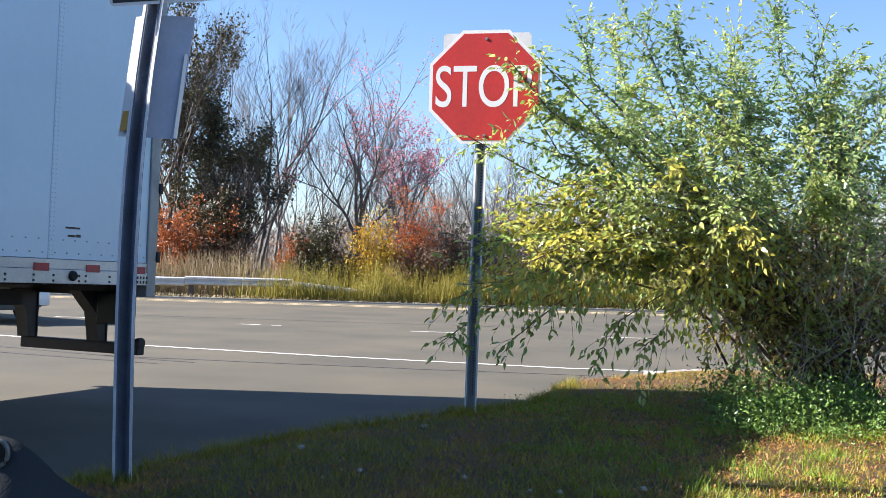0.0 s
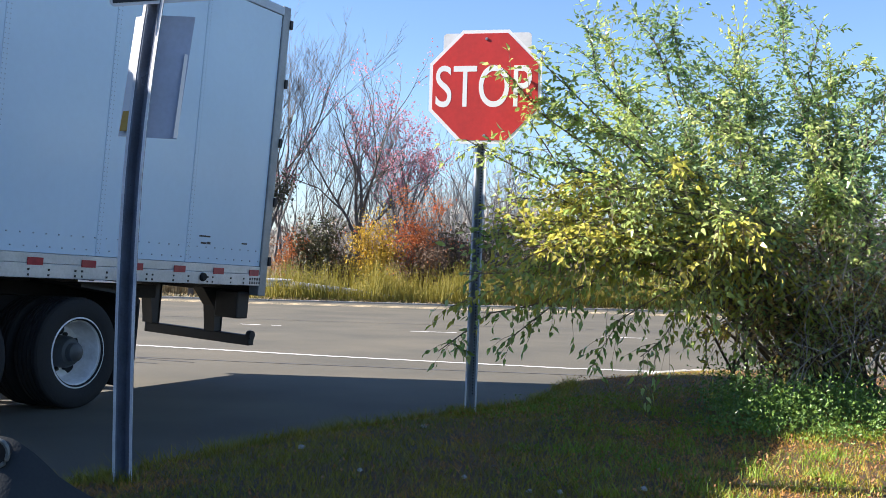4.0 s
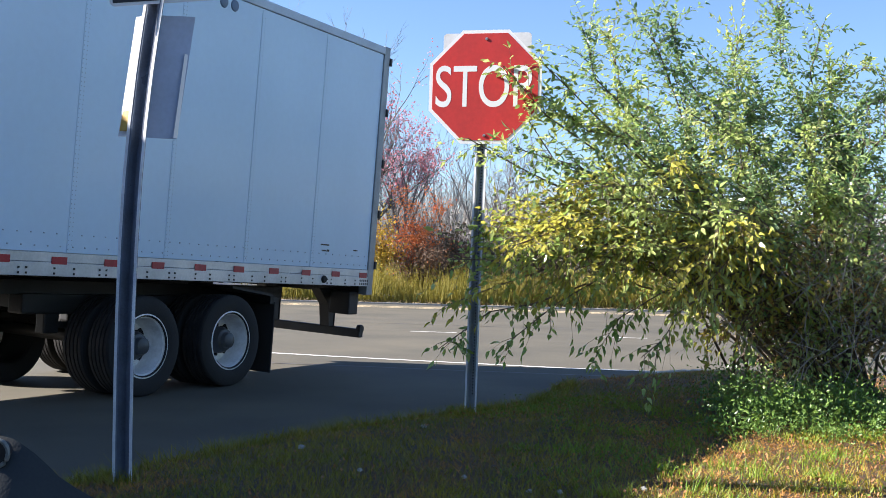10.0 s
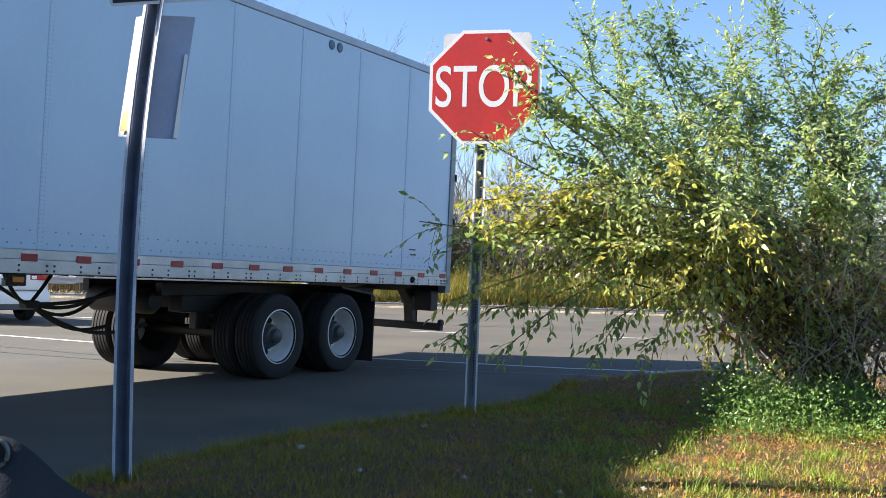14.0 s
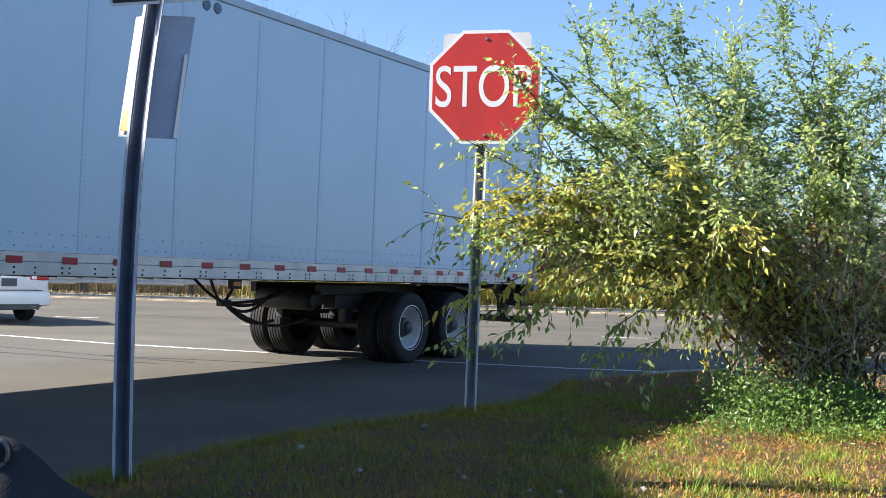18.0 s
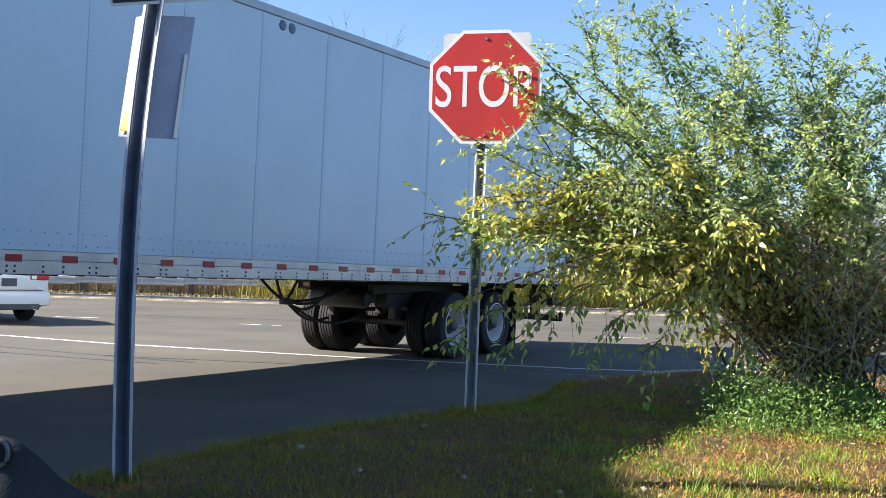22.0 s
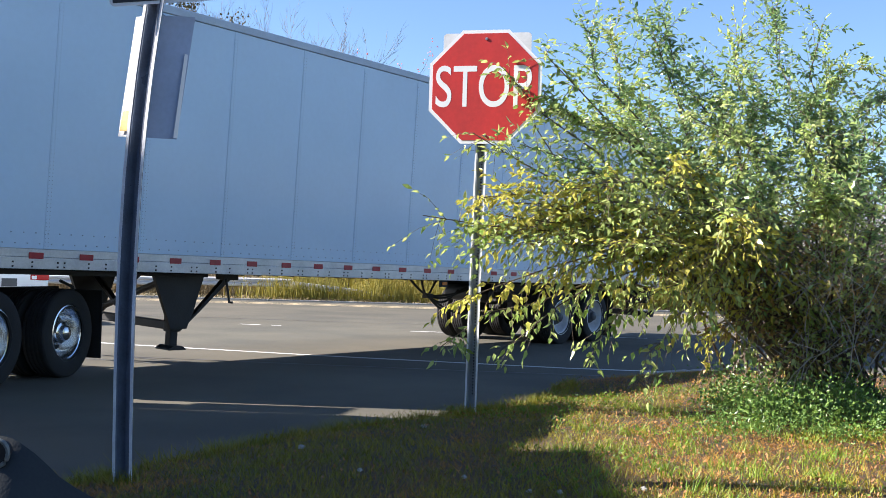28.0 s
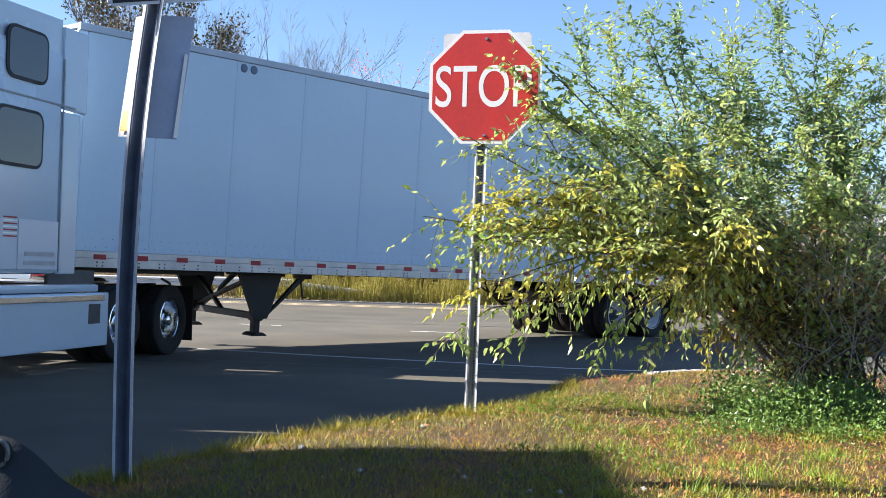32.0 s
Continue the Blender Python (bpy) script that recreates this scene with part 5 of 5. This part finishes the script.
for i, (x, y, h) in enumerate(((0.6, 54, 8.5), (2.4, 52, 8.0), (4.2, 58, 9.0), (6.5, 55, 8.0), (9.5, 57, 9.5), (13, 56, 9.0), (17, 58, 10.0), (-13.5, 55, 11.5), (-16.5, 58, 12.0), (-20, 56, 11), (-25, 60, 12), (-2.8, 60, 7.5), (-9.6, 58, 6.0), (-8.2, 60, 5.4), (-6.6, 61, 6.2), (-5.2, 59, 5.2), (-3.9, 61, 5.8), (-1.8, 58, 5.6), (-0.6, 61, 6.4))):
    tree((x, y, 0.4), h, 60 + i, bare, M["grey_twig"], stems=2, level=4, spread=0.35, split=2, radius=0.08)
tree((-14.6, 50, 0.3), 11.2, 80, "maple with thin dull red crown", M["twig"], M["leaf_red"], 2600, 0.12, 3, (0, 0), 4, 3.0, 0.45, 3, 0.1)
tree((-11.9, 47, 0.3), 14.0, 81, "broad dark oak still in leaf beside the road", M["bark"], M["leaf_dark"], 9000, 0.15, 3, (0.0, 0), 4, 0.8, 0.26, 3, 0.16, right=2.6)
tree((-9.9, 48, 0.3), 7.6, 82, "dark oak with brown leaves", M["bark"], M["leaf_dark"], 3400, 0.14, 3, (0.05, 0), 4, 0.3, 0.6, 3, 0.10, clump=0.02)
tree((-10.9, 47.5, 0.3), 10.4, 88, "dark oak with dull leaves beside the road", M["bark"], M["leaf_dark"], 6500, 0.15, 3, (0.05, 0), 4, 0.8, 0.45, 3, 0.11, clump=-0.02)
tree((-8.6, 46.5, 0.3), 6.2, 83, "dark evergreen with drooping twigs", M["bark"], M["leaf_dark"], 2600, 0.14, 4, (0, 0), 4, 0.3, 0.45, 3, 0.08, clump=0.04)
shrubbery((-10.0, 46.0, 0.2), 3.4, 5.0, 1.6, 86, "tall dark thicket under the oak", M["leaf_dark"], 2600, 0.16, 20)
shrubbery((-9.0, 45.2, 0.2), 2.2, 3.6, 1.4, 87, "dark thicket beside the road", M["leaf_dark"], 3600, 0.15, 16)
shrubbery((-10.6, 44.5, 0.2), 3.0, 3.2, 1.5, 90, "bush in orange and rust autumn leaves", M["leaf_orange"], 3600, 0.13)
shrubbery((-12.8, 45, 0.2), 3.2, 2.6, 1.5, 91, "bush in rust autumn leaves", M["leaf_orange"], 2400, 0.13)
shrubbery((-8.9, 44, 0.2), 2.6, 2.2, 1.4, 92, "brown roadside thicket in autumn", M["leaf_brown"], 2600, 0.11)
shrubbery((-6.1, 43.6, 0.2), 2.2, 2.3, 1.2, 93, "low orange bush in autumn leaf", M["leaf_orange"], 2400, 0.10)
shrubbery((-4.75, 43.2, 0.2), 0.9, 3.5, 0.7, 94, "dark ivy-covered stump among weeds", M["leaf_dark"], 1500, 0.13, 7)
shrubbery((-5.25, 43.4, 0.2), 0.9, 2.8, 0.9, 95, "dark ivy-covered stump among weeds", M["leaf_dark"], 1800, 0.13, 6)
shrubbery((-2.62, 43.0, 0.2), 1.7, 3.0, 1.0, 96, "bright yellow bush in autumn leaf", M["leaf_gold"], 4200, 0.10)
shrubbery((-1.1, 43.4, 0.2), 2.0, 4.2, 1.0, 97, "bush with orange-red leaves", M["leaf_rust"], 4200, 0.10)
shrubbery((-1.0, 42.6, 0.2), 2.4, 2.0, 1.2, 98, "brown thicket with dull leaves", M["leaf_brown"], 3400, 0.10)
shrubbery((0.6, 44, 0.2), 2.6, 2.4, 1.2, 99, "brown thicket with dull leaves", M["leaf_brown"], 3000, 0.10)
shrubbery((-3.9, 43.6, 0.2), 1.6, 1.7, 1.2, 101, "brown thicket with dull leaves", M["leaf_brown"], 2200, 0.10)
shrubbery((0.2, 44.6, 0.2), 1.6, 3.0, 1.0, 102, "dark green bush by the road", M["leaf_dark"], 2200, 0.11)
for i, x in enumerate((2.5, 4.6, 6.8, 9.2, 11.8, 14.5, 17.5, 21, -15.5, -18.5, -22, -26)):
    shrubbery((x, 44.5 + (i % 3), 0.2), 3.2, 2.4 + 0.3 * (i % 4), 1.4, 110 + i, "dull green and brown roadside thicket", M["leaf_brown"] if i % 2 else M["leaf_dark"], 2000, 0.12)

# tall weeds behind the kerb
rng = np.random.default_rng(8)
gold, reed, low = [], [], []
for k in range(30000):
    x = rng.uniform(-28, 24)
    y = 38.9 + 0.05 * x + 4.2 * rng.random() ** 1.3
    n = noise.noise(Vector((x * 0.45, y * 0.45, 3.0)))
    z = 0.04 + 0.02 * (y - 38.6)
    if x > -6.3 + rng.normal() * 0.8:
        if n + rng.normal() * 0.2 > -0.25 or y < 39.8:
            gold.append((x, y, z))
    elif y > 40.0:
        reed.append((x, y, z))
    if rng.random() < 0.35:
        low.append((x, y - 0.3, z))
tall = np.array([0.95 + 0.9 * noise.noise(Vector((p[0] * 0.7, p[1] * 0.7, 9.0))) + 0.35 * noise.noise(Vector((p[0] * 2.6, p[1] * 2.6, 5.0))) for p in gold])
q = blade_quads(rng, gold, np.clip(tall, 0.3, 1.6), 0.032, 0.3)
tagged(part("goldenrod", Geo().quads(q), M["goldenrod"], None, loose=True), "tall yellow-green roadside weeds along the far kerb", "weeds", kind="stuff")
tops = q[:, 2][rng.integers(0, len(q), 9000)]
tagged(part("seed_heads", Geo().quads(leaf_quads(rng, tops + rng.normal(size=tops.shape) * 0.05, 0.11, 0.05, 0.0, 0.5)), M["goldenrod"], None, loose=True), "yellowing seed heads on the tall weeds", "weeds", kind="stuff")
tagged(part("dead_stalks", Geo().quads(blade_quads(rng, reed, 1.35, 0.03, 0.22)), M["reed"], None, loose=True), "pale dead stalks behind the guard rail", "weeds", kind="stuff")
tagged(part("verge_litter", Geo().quads(blade_quads(rng, low, 0.10, 0.05, 1.4)), M["litter"], None, loose=True), "dry leaves and stubble along the far kerb", "litter", kind="stuff")

# far woods behind everything
g = Geo()
for k in range(9000):
    x, y = rng.uniform(-70, 70), rng.uniform(64, 95)
    h = rng.uniform(2.5, 7.8) * (0.75 + 0.25 * math.sin(x * 0.21 + 1))
    p = Vector((x, y, 0))
    q = p + Vector((rng.normal() * 0.5, 0, h))
    g.tube([p, p.lerp(q, 0.5) + Vector((rng.normal() * 0.15, 0, 0)), q], [0.05, 0.035, 0.012], 3, False)
    for j in range(7):
        s = rng.uniform(0.2, 0.95)
        c = p.lerp(q, s)
        g.tube([c, c + Vector((rng.normal() * 0.9, rng.normal() * 0.3, rng.uniform(0.4, 1.5)))], [0.02, 0.009], 3, False)
tagged(part("far_woods", g, M["pale_twig"], None, loose=True), "hazy bare grey woods in the distance", "woods", kind="stuff")
spots = []
for k in range(2600):
    x, y = rng.uniform(-70, 70), rng.uniform(58, 90)
    h = rng.uniform(1.0, 4.2)
    for j in range(14):
        spots.append((x + rng.normal() * 0.7, y + rng.normal() * 0.5, abs(rng.normal()) * 0.4 + h * rng.random()))
tagged(part("undergrowth", Geo().quads(leaf_quads(rng, spots, 0.32, 0.22, 0.1, 0.3)), M["leaf_brown"], None, loose=True), "dull brown undergrowth between the far trees", "woods", kind="stuff")


# ---- waiting saloon car ----
# car space: origin under the middle of its rear, x to the right, y forward, z up
car = thing("saloon_car", "white saloon car waiting on the road, seen from behind", "car", m=pose(-8.40, 21.3, 0, 0, 0, 47))


def loft(sections):
    """A closed body through cross sections of equal point count: (y, [(x, z), ...])."""
    n = len(sections[0][1])
    vs = [(x, y, z) for y, s in sections for x, z in s]
    fs = []
    for i in range(len(sections) - 1):
        for j in range(n):
            fs.append((i * n + j, i * n + (j + 1) % n, (i + 1) * n + (j + 1) % n, (i + 1) * n + j))
    fs += [tuple(range(n)), tuple(range((len(sections) - 1) * n, len(sections) * n))]
    return Geo().add(vs, fs)


def hull(w, z0, z1, zt):
    """Half outline of a car's lower body, mirrored: sill, flank, shoulder, deck."""
    h = [(w * 0.80, z0), (w * 0.95, z0 + 0.06), (w, (z0 + z1) / 2), (w * 0.97, z1 - 0.06), (w * 0.88, z1), (w * 0.5, zt)]
    return h + [(-x, z) for x, z in h[::-1]]


part("body", loft([(0.0, hull(0.78, 0.36, 0.92, 0.95)), (0.08, hull(0.86, 0.30, 1.02, 1.06)), (0.35, hull(0.90, 0.24, 1.04, 1.09)), (1.1, hull(0.915, 0.20, 1.0, 1.05)), (2.6, hull(0.92, 0.20, 0.97, 1.0)),
                   (3.6, hull(0.91, 0.20, 0.90, 0.96)), (4.4, hull(0.84, 0.24, 0.76, 0.82)), (4.75, hull(0.66, 0.32, 0.62, 0.66))]), M["car_white"], car, smooth=True)


def roofline(w0, w1, z0, z1):
    h = [(w0, z0), (w1, z1 - 0.08), (w1 * 0.85, z1), (w1 * 0.4, z1 + 0.015)]
    return h + [(-x, z) for x, z in h[::-1]]


part("cabin", loft([(0.55, roofline(0.70, 0.62, 1.04, 1.10)), (1.15, roofline(0.80, 0.60, 1.0, 1.40)), (1.7, roofline(0.82, 0.60, 0.98, 1.46)), (2.5, roofline(0.82, 0.60, 0.97, 1.45)), (3.3, roofline(0.78, 0.62, 0.95, 1.02))]), M["glass"], car, smooth=True)
part("roof", loft([(1.18, [(0.56, 1.42), (0.30, 1.445), (-0.30, 1.445), (-0.56, 1.42)]), (1.7, [(0.57, 1.475), (0.3, 1.50), (-0.3, 1.50), (-0.57, 1.475)]), (2.5, [(0.57, 1.465), (0.3, 1.49), (-0.3, 1.49), (-0.57, 1.465)])]), M["car_white"], car, smooth=True)
part("bumper", Geo().box((-0.84, -0.06, 0.34), (0.84, 0.12, 0.62), 0.05), M["car_white"], car, smooth=True)
part("lower_trim", Geo().box((-0.62, -0.065, 0.26), (0.62, 0.05, 0.38), 0.02), M["cab_grey"], car)
part("boot_lid", Geo().box((-0.60, -0.025, 0.66), (0.60, 0.02, 1.0), 0.02), M["car_white"], car, smooth=True)
part("boot_gap", Geo().box((-0.70, -0.012, 0.635), (0.70, 0.01, 0.65)), M["seal"], car)
part("number_plate", Geo().box((-0.155, -0.035, 0.72), (0.155, -0.024, 0.875), 0.004), M["cab_grey"], car, "grey number plate without writing")
for s in (1, -1):
    part("tail_light", Geo().box((s * 0.62 - 0.20, -0.035, 0.84), (s * 0.62 + 0.20, 0.12, 0.98), 0.03), M["red_lens"], car, "red tail light cluster")
    part("reverse_light", Geo().box((s * 0.50 - 0.05, -0.04, 0.86), (s * 0.50 + 0.05, -0.03, 0.93), 0.004), M["sign_white"], car)
    part("exhaust", Geo().lathe([(0.03, -0.09), (0.04, -0.09), (0.04, 0.2)], 12, "y", (s * 0.5, 0, 0.30)), M["chrome"], car, smooth=True)
    for y in (0.95, 3.75):
        w = part("wheel", Geo().lathe([(0.2, -0.10), (0.30, -0.11), (0.325, -0.08), (0.325, 0.08), (0.30, 0.11), (0.2, 0.10)], 28, "x", (s * 0.80, y, 0.325)), M["rubber"], car, smooth=True)
        part("rim", Geo().lathe([(0.2, s * 0.10), (0.17, s * 0.06), (0.06, s * 0.09), (0.0, s * 0.09)], 20, "x", (s * 0.80, y, 0.325)), M["steel"], w, smooth=True)

# ---- the parked car's own dashboard edge ----
dashb = thing("dashboard", "black dashboard edge with a small bright-rimmed knob inside the parked car", "dashboard", m=Matrix.Translation((-0.30, 0.80, 1.15)))
EDGE = [(-0.0426, 0.0, 0.0518), (-0.0176, 0.0, 0.0447), (-0.0085, 0.0, 0.0429), (-0.001, 0.0, 0.0387), (0.0083, 0.0, 0.0324), (0.018, 0.0, 0.0241), (0.0265, 0.0, 0.0161), (0.0391, 0.0, 0.0083), (0.0537, 0.0, 0.0006), (0.0788, 0.0, -0.0113)]
rows = [(0.0, 0.05), (0.0, 0.012), (0.0, 0.0), (-0.006, -0.010), (-0.02, -0.03), (-0.06, -0.08), (-0.10, -0.15)]
vs = [(x, y + (0.05 if k == 0 else dy), z + (-0.03 if k == 0 else min(0.0, dz) if k > 1 else -0.002)) for k, (dy, dz) in enumerate(rows) for x, y, z in EDGE]
n = len(EDGE)
part("pad", Geo().add(vs, [(k * n + i, k * n + i + 1, k * n + n + i + 1, k * n + n + i) for k in range(len(rows) - 1) for i in range(n - 1)]), M["dash"], dashb, smooth=True)
part("bulkhead", Geo().box((-0.30, -0.05, -1.0), (0.10, -0.02, -0.13), 0.01), M["dash"], dashb)
ringp = [(-0.0148 + 0.0085 * math.cos(a), -0.013, 0.0341 + 0.0095 * math.sin(a)) for a in [2 * math.pi * k / 24 for k in range(25)]]
M["knob_grey"] = mat("dull_knob_rim", (0.16, 0.18, 0.17), 0.5, var=0.5, scale=200, fine=600)
part("knob_rim", Geo().tube(ringp, 0.0017, 6, False), M["knob_grey"], dashb, "thin pale rim", smooth=True)
part("knob", Geo().lathe([(0.0, 0.0), (0.0078, 0.0), (0.0085, 0.008)], 20, "y", (-0.0148, -0.012, 0.0341)), M["chassis"], dashb, smooth=True)


# ---- how the lorry and the shrub move ----
def motions():
    # seconds, rear corner x and y, heading, lift, pitch, lean of the trailer
    track = [
        (0.0, -2.735, 10.35, 65.4, 0.0, 0.95, 0.0),
        (0.5, -2.645, 10.55, 65.0, 0.0, 0.95, -0.3),
        (1.0, -2.545, 10.75, 64.6, 0.0, 1.0, -0.7),
        (2.0, -2.36, 11.27, 64.0, 0.005, 1.1, -1.6),
        (3.0, -2.125, 11.74, 63.6, 0.018, 1.3, -2.7),
        (3.5, -2.035, 11.88, 63.5, 0.018, 1.33, -3.1),
        (5.5, -1.827, 12.25, 64.16, 0.008, 1.26, -3.63),
        (6.0, -1.726, 12.419, 63.96, -0.0, 1.1, -3.51),
        (7.0, -1.495, 12.825, 63.02, -0.004, 1.12, -3.3),
        (8.0, -1.352, 13.162, 62.09, -0.012, 1.18, -3.2),
        (9.0, -1.194, 13.391, 61.3, -0.014, 1.12, -3.01),
        (10.0, -0.936, 13.969, 61.2, -0.01, 1.02, -2.55),
        (11.0, -0.637, 14.538, 61.43, -0.008, 0.92, -2.02),
        (11.5, -0.468, 14.865, 61.65, 0.054, 0.7, -1.7),
        (12.0, -0.373, 15.082, 61.71, 0.016, 0.67, -1.43),
        (13.0, -0.205, 15.385, 61.46, -0.015, 0.83, -1.07),
        (14.0, 0.083, 15.932, 60.81, -0.017, 0.79, -0.69),
        (14.5, 0.275, 16.323, 60.51, -0.036, 0.66, -0.6),
        (16.5, 1.071, 17.704, 58.86, -0.058, 0.45, -0.11),
        (17.0, 1.272, 17.99, 58.91, -0.049, 0.36, -0.16),
        (18.0, 1.575, 18.548, 59.77, -0.02, 0.34, -0.51),
        (19.0, 1.751, 18.671, 60.32, -0.027, 0.37, -0.92),
        (20.0, 1.883, 18.803, 60.09, -0.026, 0.38, -1.02),
        (21.0, 2.002, 19.04, 59.89, -0.022, 0.37, -0.94),
        (22.0, 2.202, 19.479, 59.92, -0.015, 0.34, -0.87),
        (23.0, 2.39, 19.924, 59.95, -0.009, 0.34, -0.74),
        (24.0, 2.559, 20.427, 59.95, -0.003, 0.33, -0.61),
        (25.0, 2.827, 21.24, 59.86, 0.005, 0.34, -0.5),
        (25.5, 3.094, 21.654, 59.17, 0.014, 0.3, -0.34),
        (27.5, 4.403, 22.877, 53.506, 0.0, 0.3, -1.9),
        (28.0, 4.527, 23.158, 53.668, -0.03, 0.45, -2.3),
        (28.5, 4.656, 23.412, 53.579, -0.036, 0.493, -2.4),
        (29.0, 4.798, 23.646, 53.239, -0.036, 0.493, -2.4),
        (29.5, 4.958, 23.866, 52.647, -0.036, 0.493, -2.4),
        (30.0, 5.145, 24.079, 51.805, -0.036, 0.493, -2.4),
        (30.5, 5.364, 24.29, 50.711, -0.036, 0.493, -2.4),
        (31.0, 5.624, 24.506, 49.366, -0.036, 0.493, -2.4),
        (31.5, 5.93, 24.733, 47.77, -0.036, 0.493, -2.4),
        (32.0, 6.29, 24.977, 45.923, -0.036, 0.493, -2.4),
    ]
    table = np.array(track)

    def state(t):
        """The trailer's numbers at t, gliding from row to row."""
        k = min(max(int(np.searchsorted(table[:, 0], t, "right")) - 1, 0), len(table) - 2)
        t0, t1 = table[k, 0], table[k + 1, 0]
        s = min(max((t - t0) / (t1 - t0), 0), 1)
        def slope(i):
            a, b = max(i - 1, 0), min(i + 1, len(table) - 1)
            return (table[b, 1:] - table[a, 1:]) / (table[b, 0] - table[a, 0])
        h = t1 - t0
        return ((2 * s ** 3 - 3 * s * s + 1) * table[k, 1:] + (s ** 3 - 2 * s * s + s) * h * slope(k)
                + (-2 * s ** 3 + 3 * s * s) * table[k + 1, 1:] + (s ** 3 - s * s) * h * slope(k + 1))

    times = [0.5 * i for i in range(65)]
    body, front, roll = [], [], {"trailer": [], "tractor": []}
    gone, last = {"trailer": 0.0, "tractor": 0.0}, {}
    for t in times:
        x, y, yaw, dz, pitch, lean = (float(c) for c in state(t))
        base = pose(x, y, dz, 0, 0, yaw + 180)
        m = base @ pose(3.22, 0, 0.585) @ pose(0, 0, 0, lean, -pitch, 0) @ pose(-3.22, 0, -0.585)
        body.append((t, m))
        flat = pose(x, y, 0, 0, 0, yaw + 180)
        pin = flat @ Vector((15.1, -1.24, 0))
        turn = 76.5
        f = pose(pin.x, pin.y, 0, 0, 0, turn + 180)
        front.append((t, f))
        for key, mm, at in (("trailer", flat, Vector((3.25, -1.27, 0))), ("tractor", f, Vector((0, 0, 0)))):
            here = mm @ at
            if key in last:
                ahead = mm.to_3x3() @ Vector((1, 0, 0))
                gone[key] += (here - last[key]).dot(ahead)
            last[key] = here
            roll[key].append((t, gone[key] / 0.487, m.inverted() @ flat if key == "trailer" else Matrix.Identity(4)))
    walk(trailer, body)
    walk(tractor, front)
    for wheel, key, centre in WHEELS:
        walk(wheel, [(t, level @ Matrix.Translation(centre) @ Matrix.Rotation(a, 4, "Y")) for t, a, level in roll[key]])
    sway()


motions()
